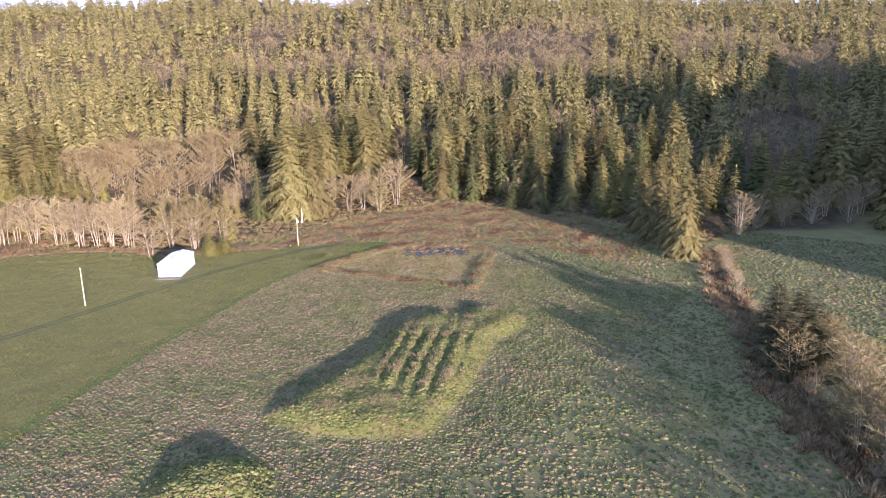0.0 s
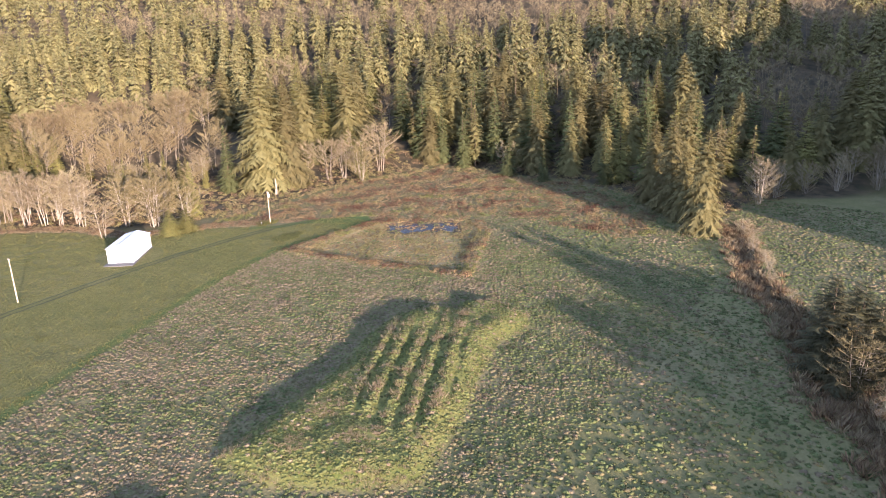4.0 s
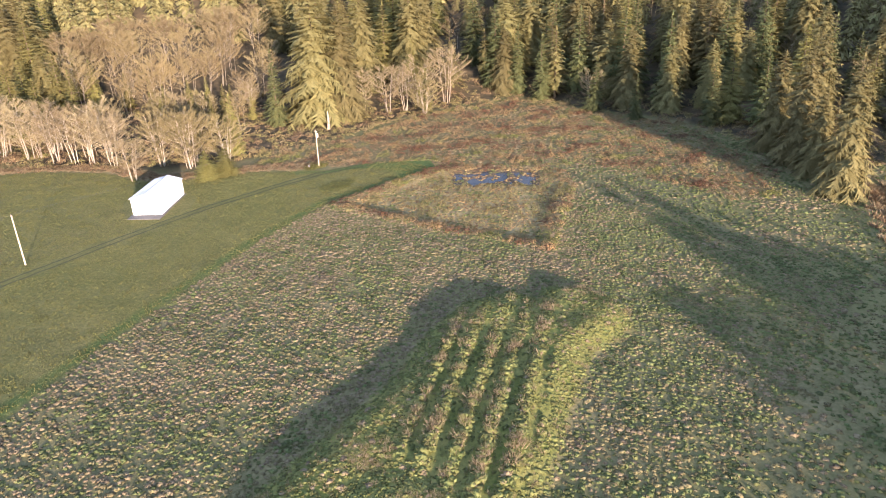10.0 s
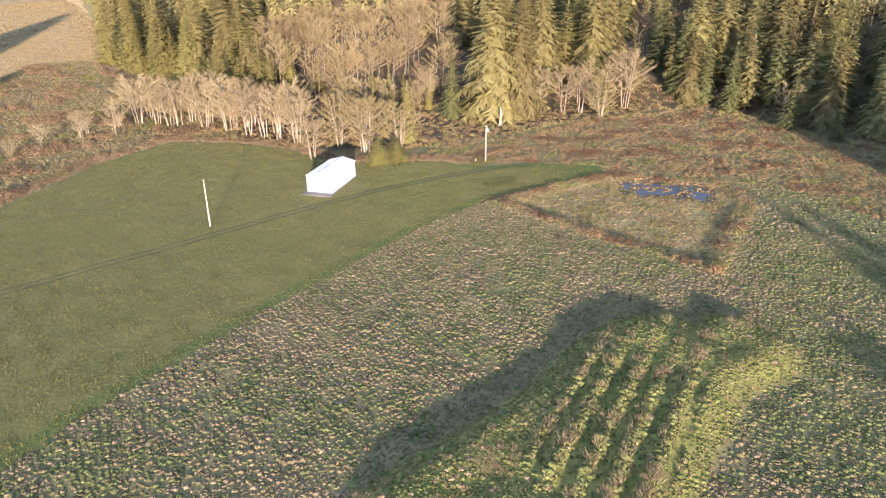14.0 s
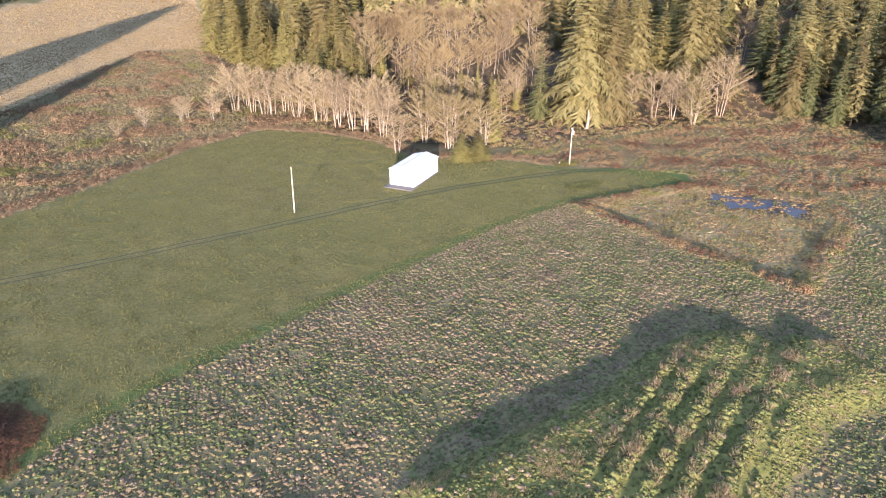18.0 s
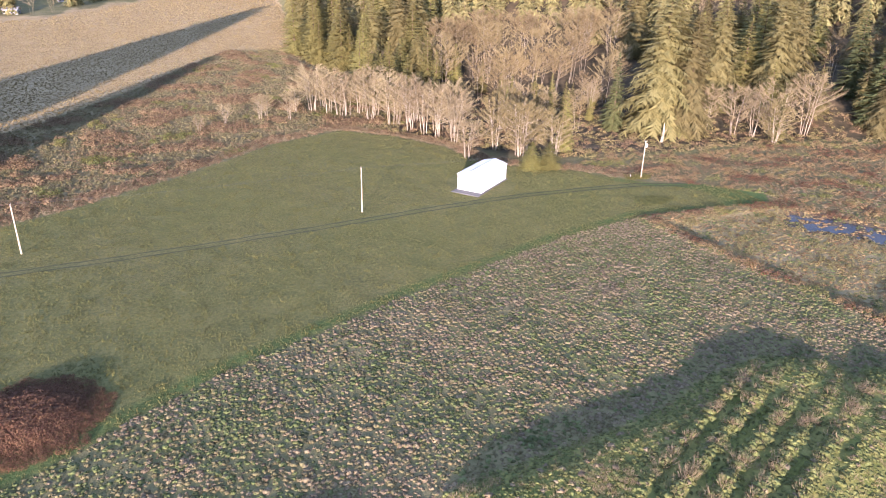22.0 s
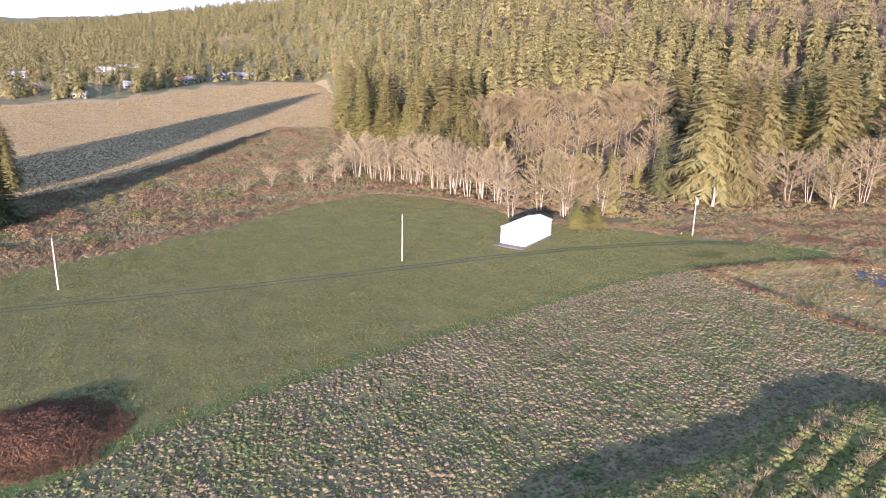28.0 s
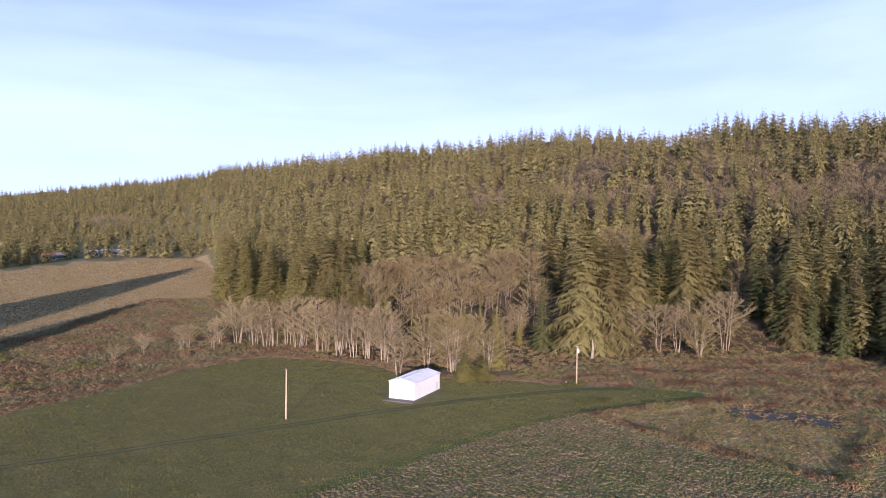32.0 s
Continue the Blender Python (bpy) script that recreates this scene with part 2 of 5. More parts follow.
BRUSH_GREEN = plain("green_brush", (0.09, 0.095, 0.025), (0.22, 0.205, 0.06), 0.15, 0.9, 0, 0.4, island=True, thin=0.1)
BRUSH_PALE = plain("dry_weeds", (0.17, 0.125, 0.068), (0.32, 0.24, 0.135), 0.15, 0.95, 0, 0.35, island=True, thin=0.1)
BRUSH_OLIVE = plain("olive_brush", (0.13, 0.115, 0.04), (0.31, 0.245, 0.10), 0.15, 0.95, 0, 0.4, island=True, thin=0.1)
WHITE_METAL = plain("white_sheet", (0.66, 0.66, 0.65), (0.78, 0.78, 0.77), 0.4, 0.5)
WHITE_ROOF = plain("white_roof_sheet", (0.50, 0.52, 0.55), (0.64, 0.66, 0.69), 0.3, 0.45)
GREY_DOOR = plain("door_grey", (0.50, 0.50, 0.49), (0.62, 0.62, 0.60), 0.5, 0.6)
CONCRETE = plain("slab_concrete", (0.10, 0.095, 0.09), (0.19, 0.175, 0.16), 0.7, 0.9, 0.2)
POLE_WOOD = plain("pole_wood", (0.50, 0.40, 0.26), (0.72, 0.60, 0.42), 1.0, 0.9, 0.2)
STEEL = plain("galvanised_steel", (0.42, 0.42, 0.42), (0.6, 0.6, 0.6), 2.0, 0.5, 0, 0, 0.6)
WIRE = plain("wire_dark", (0.06, 0.06, 0.06), (0.1, 0.1, 0.1), 1.0, 0.6)
PORCELAIN = plain("porcelain_brown", (0.25, 0.2, 0.17), (0.4, 0.34, 0.3), 3.0, 0.3)


# ---- the lie of the land ----
EYE0 = (-40.0, -150.0)
BASE_AZ = (-40, -12, -7, -3, 1.5, 5, 8, 9.3, 10.2, 11.2, 13, 18, 24, 30, 38, 46, 54, 58, 62, 66, 70, 75, 79, 82, 84, 90, 95, 100, 130)
BASE_D = (520, 505, 515, 570, 630, 655, 680, 600, 470, 390, 345, 290, 275, 270, 270, 274, 276, 274, 258, 246, 240, 228, 205, 205, 236, 248, 262, 275, 330)
RIDGE_D = (3600, 3000, 2650, 2300, 1950, 1740, 1550, 1490, 1440, 1390, 1250, 1080, 930, 860, 800, 760, 730, 725, 720, 720, 730, 760, 790, 820, 840, 890, 900, 910, 1000)
RIDGE_Z = (119, 125, 128, 131, 132, 133, 135, 139, 143, 147, 149, 147, 144, 144, 145, 143, 138, 136, 139, 136, 132, 130, 130, 129, 129, 128, 124, 120, 110)

PASTURE = [(-59, -74), (-49, -66.5), (-37, -59.5), (-20, -52), (-3, -44.5), (17, -37), (36, -30), (53, -26), (64, -23), (80, -25), (98, -29), (105, -20), (95, -8), (81, -2), (67, 14), (53, 22), (44, 32), (41, 50), (30, 67), (15, 80),
           (-10, 68), (-38, 42), (-63, 23), (-84, 10), (-130, -18), (-200, -50), (-210, -110), (-110, -95)]
MOUND = [(-17, -94), (-4, -92), (8, -90.5), (16, -89.5), (28, -85), (41, -83), (49, -87), (50, -93), (54, -91), (59, -96), (57, -106), (51, -110), (40, -109), (27, -113), (14, -118), (-5, -123), (-12, -115), (-17, -105)]
MARSH = [(62, -26), (64, -40), (66, -56), (71, -81), (93, -71), (109, -64), (121, -52), (100, -27)]
POOL = [(91, -40), (99, -49), (105, -57), (115, -50), (108, -38), (100, -32)]
BRAMBLE = [(81, 1), (105, -19), (101, -27), (121, -52), (128, -62), (120, -103), (131, -110), (150, -104), (185, -60), (184, -20), (190, 10), (150, 20), (108, 18), (84, 24), (66, 20)]
STREAM = [(152, -128), (140, -131), (104, -143), (84, -155), (59, -163), (45, -171), (31, -179), (17, -189), (-10, -204), (-45, -222), (-90, -246), (-150, -280)]
BRUSHLAND = [(-84, 12), (-63, 25), (-38, 44), (-10, 70), (15, 82), (33, 75), (46, 90), (44, 130), (30, 190), (20, 232), (-2, 240), (-20, 215), (-48, 160), (-80, 110), (-120, 60), (-150, 0)]
STRAWFIELD = [(-150, 0), (-120, 60), (-80, 110), (-48, 160), (-20, 215), (-6, 245), (25, 250), (50, 400), (66, 500), (54, 532), (-24, 492), (-103, 368), (-200, 335), (-420, 330), (-420, 0)]
TRACK = [(-220, -24), (-120, -15), (-78, -12), (-55, -11), (-28, -8.5), (-1, -5.5), (14, -3.5), (30, -1.5), (48, -1), (64, -1.5), (78, -3), (92, -8)]


def inside(poly, x, y):
    """How far a place lies inside an outline, in metres; less than nothing outside it."""
    d = np.full(np.shape(x), 1e9)
    ins = np.zeros(np.shape(x), bool)
    for (ax, ay), (bx, by) in zip(poly, poly[1:] + poly[:1]):
        ex, ey = bx - ax, by - ay
        t = np.clip(((x - ax) * ex + (y - ay) * ey) / (ex * ex + ey * ey), 0, 1)
        d = np.minimum(d, np.hypot(x - ax - t * ex, y - ay - t * ey))
        ins ^= ((ay > y) != (by > y)) & (x < ex * (y - ay) / ((by - ay) or 1e-9) + ax)
    return np.where(ins, d, -d)


def along(line, x, y):
    """The distance from a line of points."""
    d = np.full(np.shape(x), 1e9)
    for (ax, ay), (bx, by) in zip(line, line[1:]):
        ex, ey = bx - ax, by - ay
        t = np.clip(((x - ax) * ex + (y - ay) * ey) / (ex * ex + ey * ey), 0, 1)
        d = np.minimum(d, np.hypot(x - ax - t * ex, y - ay - t * ey))
    return d


def step(v, a, b):
    t = np.clip((v - a) / (b - a), 0, 1)
    return t * t * (3 - 2 * t)


def waves(x, y, size, seed):
    """Cheap smooth bumps between -1 and 1."""
    r = np.random.RandomState(seed)
    out = np.zeros(np.shape(x))
    for i in range(7):
        a, k, p = r.uniform(0, 6.283), 6.283 / (size * r.uniform(0.55, 1.7)), r.uniform(0, 6.283)
        out = out + np.sin((x * math.cos(a) + y * math.sin(a)) * k + p + 1.3 * np.sin((y * math.cos(a) - x * math.sin(a)) * k * 0.7 + p))
    return out / 4.2


def polar(x, y):
    return np.degrees(np.arctan2(x - EYE0[0], y - EYE0[1])), np.hypot(x - EYE0[0], y - EYE0[1])


def row_phase(x, y):
    """Across the planted rows on the mound, in rows."""
    return (x * 0.44 - y * 0.90 - 93.45) / 3.5


def in_rows(x, y):
    p = row_phase(x, y)
    return step(p, -0.2, 0.2) * (1 - step(p, 4.6, 5.0)) * step(x, 0, 7)


def land(x, y):
    x, y = np.asarray(x, float), np.asarray(y, float)
    az, d = polar(x, y)
    az = np.where(az > 150, az - 360, az)
    d0, d1, z1 = (np.interp(az, BASE_AZ, c) for c in (BASE_D, RIDGE_D, RIDGE_Z))
    d0 = d0 + 14 * waves(x, y, 160, 3)
    t = np.clip((d - d0) / (d1 - d0), 0, 1.6)
    rise = np.where(t < 1, 0.55 * t + 0.45 * t * t * (3 - 2 * t), 1 - 0.35 * (t - 1))
    hill = z1 * rise * step(az, -45, -20) * (1 - step(az, 100, 140))
    hill = hill + step(t, 0.05, 0.5) * (8 * waves(x, y, 210, 5) + 3 * waves(x, y, 70, 6))
    z = np.where(t > 0, hill, 0.0)
    # the brown field climbs away from the pasture
    # the last term adds an unseen knoll under the spruces that shade it
    z = z + 15 * np.clip((d - 230) / 330, 0, 1.2) * (1 - step(az, 9, 14)) * step(az, -60, -40) + 9 * np.exp(-((x + 124) ** 2 + (y - 108) ** 2) / 500)
    flat = 1 - step(t, 0.0, 0.02)
    z = z + 0.10 * waves(x, y, 26, 8) + 0.05 * waves(x, y, 7, 9) * flat
    # an unseen ridge added on the sunward side, to shade the right-hand hillside
    z = z + (130 + 26 * waves(x, y, 150, 23)) * step(x, -85, 90) * np.exp(-((y + 520) / 120) ** 2)
    m = inside(MOUND, x, y)
    top = step(m, -1.5, 5.0)
    rows = (0.36 + 0.2 * waves(x, y, 6, 12)) * np.cos(row_phase(x, y) * 6.283) * step(m, 1.0, 3.5) * in_rows(x, y) * step(-inside([(34, -90), (70, -84), (70, -120), (38, -112)], x, y), 0, 4)
    dip = 0.9 * np.exp(-(((x - 46) / 3.5) ** 2 + ((y + 93) / 5.5) ** 2))
    z = z + (1.75 + 0.22 * waves(x, y, 14, 11) + rows - dip) * top
    z = z + 1.9 * step(9.5 - np.hypot((x + 37) * 0.9, y + 104), 0, 7) + 0.6 * step(8 - np.hypot(x + 63, y + 62), 0, 5)
    bank = inside(MARSH, x, y)
    z = z + 0.32 * np.exp(-((bank + 0.2) / 1.6) ** 2) * step(130 - x, 20, 40) - 0.35 * step(bank, 1, 5) - (0.33 - 0.3 * waves(x, y, 5, 15)) * step(inside(POOL, x, y), -2, 2)
    z = z - 1.3 * np.exp(-(along(STREAM, x, y) / 2.6) ** 2)
    return z


def part(name, verts, faces, mat, parent=None, label="", smooth=False):
    me = bpy.data.meshes.new(name)
    me.from_pydata(verts, [], faces)
    me.materials.append(mat)
    if smooth:
        me.polygons.foreach_set("use_smooth", [True] * len(me.polygons))
    ob = new(name, me)
    if parent is not None:
        ob.parent = parent
    if label:
        ob["label"] = label
    return ob


def big_mesh(name, v, tri, mats, mat_index=None, smooth=False):
    """One object from arrays of points and triangles."""
    me = bpy.data.meshes.new(name)
    me.vertices.add(len(v))
    me.vertices.foreach_set("co", np.ascontiguousarray(v, np.float32).ravel())
    me.loops.add(tri.size)
    me.loops.foreach_set("vertex_index", np.ascontiguousarray(tri, np.int32).ravel())
    me.polygons.add(len(tri))
    k = tri.shape[1]
    me.polygons.foreach_set("loop_start", np.arange(0, tri.size, k, dtype=np.int32))
    for m in mats:
        me.materials.append(m)
    if mat_index is not None:
        me.polygons.foreach_set("material_index", np.ascontiguousarray(mat_index, np.int32))
    if smooth:
        me.polygons.foreach_set("use_smooth", np.ones(len(tri), bool))
    me.update(calc_edges=True)
    me.validate()
    return new(name, me)


def axis(lo, fine_lo, fine_hi, hi, step_):
    mid = list(np.arange(fine_lo, fine_hi + 1e-6, step_))
    out, s = [], step_
    v = fine_hi
    while v < hi:
        s *= 1.12
        v += min(s, 90)
        out.append(v)
    low, s, v = [], step_, fine_lo
    while v > lo:
        s *= 1.12
        v -= min(s, 90)
        low.append(v)
    return np.array(low[::-1] + mid + out)


def build_ground():
    xs, ys = axis(-2600, -100, 190, 3600, 1.15), axis(-1500, -195, 110, 4600, 1.15)
    gx, gy = np.meshgrid(xs, ys)
    x, y = gx.ravel(), gy.ravel()
    z = land(x, y)
    w, h = len(xs), len(ys)
    i = (np.arange(h - 1)[:, None] * w + np.arange(w - 1)[None]).ravel()
    ob = big_mesh("ground", np.stack([x, y, z], 1), np.stack([i, i + 1, i + w + 1, i + w], 1), [GROUND], smooth=True)
    az, d = polar(x, y)
    d0 = np.interp(az, BASE_AZ, BASE_D)
    past = inside(PASTURE, x, y)
    masks = {
        "pasture": step(past, -1.5, 1.5),
        "lush": 0.68 * np.exp(-((past - 2.0) / 2.2) ** 2) * step(-(y - 0.4 * x), 10, 30) * step(100 - x, 0, 10) + step(past, -1, 2) * step(x, 84, 96),
        "straw": np.maximum.reduce([0.75 * step(d, 330, 360) * step(d0 - d, -5, 12) * step(16 - az, 0, 3), step(inside(STRAWFIELD, x, y), -6, 6), 0.5 * step(inside(MARSH, x, y), -1, 2)]),
        "bramble": np.maximum(np.maximum(step(inside(BRAMBLE, x, y), -4, 4) * 0.58, step(inside(BRUSHLAND, x, y), -2, 3) * 0.8),
                              np.exp(-((inside(MARSH, x, y) - 0.5) / 1.8) ** 2) * step(128 - x, 10, 30)),
        "mound": np.maximum(step(inside(MOUND, x, y), -1.5, 2.0), step(9 - np.hypot(x + 37, y + 106), 0, 3)),
        "woods": np.maximum(step(d - d0, np.interp(az, (0, 36, 52), (-75, -75, -14)), np.interp(az, (0, 36, 52), (-50, -50, 6))) * (1 - step(inside(STRAWFIELD, x, y), -5, 5)) * (1 - step(past, -3, 0)) * step(az, 13, 17) * (1 - step(inside(BRAMBLE, x, y), -10, 2)) * step(96 - az, 0, 8), 0.8 * np.exp(-(along(STREAM, x, y) / 5.0) ** 2)),
        "mud": np.maximum(0.9 * step(inside(POOL, x, y), -3, 1), 0.8 * np.exp(-(along(STREAM, x, y) / 1.8) ** 2)),
    }
    for name, v in masks.items():
        a = ob.data.attributes.new(name, "FLOAT", "POINT")
        a.data.foreach_set("value", np.ascontiguousarray(v, np.float32))
    tagged(ob, "winter fields of rough tussock grass, green pasture, brambles and a wooded hillside", "ground", kind="structure")


build_ground()


# ---- trees ----
def tube(v, f, a, b, ra, rb, sides=5):
    """A tapered limb from a to b."""
    a, b = Vector(a), Vector(b)
    d = (b - a).normalized()
    u = d.orthogonal().normalized()
    w = d.cross(u)
    n = len(v)
    for c, r in ((a, ra), (b, rb)):
        for k in range(sides):
            t = 6.2832 * k / sides
            v.append(tuple(c + u * (r * math.cos(t)) + w * (r * math.sin(t))))
    for k in range(sides):
        k2 = (k + 1) % sides
        f.append((n + k, n + k2, n + sides + k2, n + sides + k))


def conifer_parts(seed, height, radius, levels, per, low=0.05, droop=0.3, gap=0.0, fine=16, wide_=0.4, taper=0.95, blade=0.17, ragged=0.2):
    """A trunk, and a crown of feathery boughs in uneven whorls: each a bowed spine with branchlets on both sides."""
    r = random.Random(seed)
    tv, tf = [], []
    lean = Vector((r.uniform(-1, 1), r.uniform(-1, 1), 0)) * 0.012 * height
    last, lr = Vector((0, 0, -0.4)), 0.014 * height
    n_trunk = 5 if fine > 6 else 1
    for i in range(1, n_trunk + 1):
        q = i / n_trunk
        p = Vector((lean.x * q * q, lean.y * q * q, height * q * (0.98 if fine > 6 else 0.86)))
        nr = 0.014 * height * (1 - q) + 0.02
        tube(tv, tf, last, p, lr, nr, 6 if fine > 6 else 3)
        last, lr = p, nr
    v, f = [], []
    bulge = [(r.uniform(0, 6.28), r.uniform(2.0, 9.0), r.uniform(0.04, 0.11)) for _ in range(3)]
    for i in range(levels):
        h = low + (0.985 - low) * (i / (levels - 1)) ** 0.95
        shape = (1 - h) ** taper * min(1.0, 0.62 + 3.2 * (h - low)) * r.uniform(1 - 0.4 * ragged, 1 + 0.3 * ragged)
        n = max(4, round(per * (0.45 + 0.55 * (1 - h))))
        turn = r.uniform(0, 6.28)
        for k in range(n):
            if r.random() < gap:
                continue
            a = turn + 6.2832 * (k + r.uniform(-0.35, 0.35)) / n
            side_grow = 1 + sum(m * math.sin(a + p0 + h * w0) for p0, w0, m in bulge)
            length = max(0.012 * height, radius * shape * side_grow * r.uniform(1 - ragged, 1 + ragged) + 0.006 * height)
            z = height * (h + r.uniform(-0.5, 0.5) / levels)
            c, s = math.cos(a), math.sin(a)
            o = Vector((lean.x * h * h, lean.y * h * h, 0))
            up = 0.55 * (h - 0.35) + r.uniform(-0.08, 0.08)
            sag = droop * (1.25 - 0.8 * h) * r.uniform(0.8, 1.2)
            wide = length * wide_ * r.uniform(0.8, 1.2)

            def at(t, side, drop=0.0):
                zz = z + length * (up * t - sag * t * t + 0.22 * max(0.0, t - 0.65)) - drop
                return (o.x + c * length * t - s * side, o.y + s * length * t + c * side, zz)

            for q in range(fine):
                t = 0.16 + 0.80 * (q + r.random()) / fine
                sg = 1 if q % 2 else -1
                l2 = (wide * (1.28 - 0.95 * t) + 0.2) * r.uniform(0.7, 1.25)
                hb = min(0.3, blade * (0.55 + 0.12 * length) * r.uniform(0.7, 1.3) / length)
                b = len(v)
                hz = hb * length * r.uniform(0.4, 1.3)
                v.extend([at(t - hb, 0.0, -hz), at(t + hb, 0.0, hz), at(t + r.uniform(0.25, 0.75) * l2 / length, sg * l2 * r.uniform(0.6, 1.0), l2 * r.uniform(0.1, 0.8))])
                f.append((b, b + 1, b + 2))
            hb = min(0.35 * length, blade * (0.6 + 0.15 * length))
            b = len(v)
            v += [at(0.55, hb, 0.3 * hb), at(0.55, -hb, -0.8 * hb), at(1.1, 0, 0.05 * length)]
            f.append((b, b + 1, b + 2))
    b = len(v)
    t = 0.032 * height
    v += [(lean.x, lean.y, height * 1.01), (lean.x + t * 0.4, lean.y, height - 1.6 * t), (lean.x - t * 0.25, lean.y + t * 0.38, height - 1.6 * t), (lean.x - t * 0.25, lean.y - t * 0.38, height - 1.6 * t)]
    f += [(b, b + 1, b + 2), (b, b + 2, b + 3), (b, b + 3, b + 1)]
    return tv, tf, v, f


def bare_parts(seed, height, stems=3, spread=0.25, twigs=900, reach=0.22, thick=1.0, low=0.3, simple=False, fat=1.0):
    """Pale, slightly bowed stems with rising side limbs, and a haze of fine twigs."""
    r = random.Random(seed)
    tv, tf, v, f, limbs = [], [], [], [], []
    for k in range(stems):
        a = 6.2832 * (k + r.uniform(0, 0.7)) / stems
        lean = spread * r.uniform(0.3, 1.0) if stems > 1 else 0.05
        top = height * r.uniform(0.78, 0.96)
        pts = []
        bow = r.uniform(-0.04, 0.04) * height
        n = 2 if simple else 5
        for i in range(n + 1):
            t = i / n
            out = lean * height * (t ** 1.2) * 0.75 + 0.055 * height * (stems > 1) * (0.5 + (k * 0.37) % 1)
            side = bow * math.sin(t * 3.1) + r.uniform(-0.008, 0.008) * height
            pts.append(Vector((math.cos(a) * out - math.sin(a) * side, math.sin(a) * out + math.cos(a) * side, top * t - 0.3 * (i == 0))))
        rad = 0.0095 * height * thick * r.uniform(0.8, 1.15)
        for i in range(n):
            tube(tv, tf, pts[i], pts[i + 1], rad * (1 - 0.85 * i / n), rad * (1 - 0.85 * (i + 1) / n), 3 if simple else 5)
        limbs.append((pts[-2], pts[-1]))
        for j in range(4 if simple else 13):
            t = low + (0.97 - low) * (j + r.random()) / (4 if simple else 13)
            i = min(n - 1, int(t * n))
            p = pts[i].lerp(pts[i + 1], t * n - i)
            b = a + r.uniform(-2.2, 2.2)
            l = height * reach * r.uniform(0.6, 1.25) * (0.35 + 0.95 * math.sin(3.1416 * min(1.0, max(0.0, (t - low + 0.12) / (1.06 - low))) ** 0.85))
            mid = p + Vector((math.cos(b) * l * 0.55, math.sin(b) * l * 0.55, l * 0.26))
            end = mid + Vector((math.cos(b + r.uniform(-0.5, 0.5)) * l * 0.4, math.sin(b) * l * 0.45, l * 0.3))
            if not simple:
                tube(tv, tf, p, mid, rad * 0.36, rad * 0.24, 3)
                tube(tv, tf, mid, end, rad * 0.24, rad * 0.1, 3)
            limbs += [(p, mid), (mid, end), (mid, end)]
    for _ in range(twigs):
        p, q = r.choice(limbs)
        o = p.lerp(q, r.uniform(0.15, 1.05))
        d = ((q - p).normalized() * 0.7 + Vector((r.uniform(-1, 1), r.uniform(-1, 1), r.uniform(-0.25, 0.9)))).normalized()
        l = height * r.uniform(0.04, 0.10) * (1.5 if simple else 1.0)
        w = Vector((r.uniform(-1, 1), r.uniform(-1, 1), r.uniform(-0.5, 0.5))).normalized() * (0.0032 * height * fat)
        b = len(v)
        v += [tuple(o - w), tuple(o + w), tuple(o + d * l)]
        f.append((b, b + 1, b + 2))
    return tv, tf, v, f


class TreeKind:
    """A tree built once, and then set out as things of their own."""

    def __init__(self, name, label, shape, bark, leaf, crown_label):
        tv, tf, v, f = shape
        self.first = tagged(new(name), label, "tree")
        part("trunk", tv, tf, bark, self.first)
        part("crown", v, f, leaf, self.first, crown_label)
        self.size = max(p[2] for p in v)
        self.used = False

    def put(self, x, y, height, turn=0.0, wide=1.0, sink=0.0, label=""):
        s = height / self.size
        m = pose(x, y, float(land(x, y)) - sink, 0, 0, turn)
        ob = self.first
        if self.used:
            ob = copy_thing(self.first, m)
        self.used = True
        ob.matrix_basis = m
        ob.scale = (s * wide, s * wide, s)
        if label:
            ob["label"] = label
        return ob


GREAT = [TreeKind("spruce_tree", "tall old spruce with drooping olive boughs at the field's edge", conifer_parts(s, 40, 9.2, 54, 12, 0.03, 0.5, 0.07, 18, 0.36, 0.62, 0.16, 0.36), BARK, NEEDLE, "olive drooping needles") for s in (1, 2, 3)]
DARK = [TreeKind("fir_tree", "dark green conical fir at the forest edge", conifer_parts(s, 24, 5.2, 30, 10, 0.03, 0.20, 0.03, 15, 0.38, 0.98, 0.15, 0.2), BARK, NEEDLE_DARK, "dark green needles") for s in (4, 5, 6)]
GOLD = [TreeKind("spruce_tree", "yellow-green spruce lit by low sun", conifer_parts(s, 24, 5.6, 30, 10, 0.03, 0.16, 0.03, 15, 0.38, 0.92, 0.15, 0.24), BARK, NEEDLE_GOLD, "yellow-green needles") for s in (7, 8, 9)]
THIN = [TreeKind("hemlock_tree", "ragged thin conifer with a bare lower trunk", conifer_parts(s, 30, 5.6, 26, 8, 0.14, 0.42, 0.14, 15, 0.36, 0.7, 0.17, 0.34), BARK, NEEDLE, "thin ragged boughs") for s in (10, 11)]
ALDER = [TreeKind("alder_tree", "leafless alder with pale forking stems", bare_parts(s, 16, 4, 0.19, 4200, 0.27, 0.8, 0.26, False, 0.72), BARK_PALE, TWIG, "haze of tan twigs") for s in (20, 21, 22)]
STAND = [TreeKind("alder_tree", "slender leafless alder with russet twigs", bare_parts(s, 20, 3, 0.2, 3800, 0.26, 0.42, 0.40, False, 0.62), BARK_PALE, TWIG_RED, "russet twigs") for s in (23, 24, 25)]
MOSSY = [TreeKind("maple_tree", "leafless maple with mossy olive branches", bare_parts(s, 16, 6, 0.22, 4600, 0.32, 0.8, 0.08, False, 1.35), BARK_PALE, TWIG_MOSS, "mossy olive twigs") for s in (26, 27)]
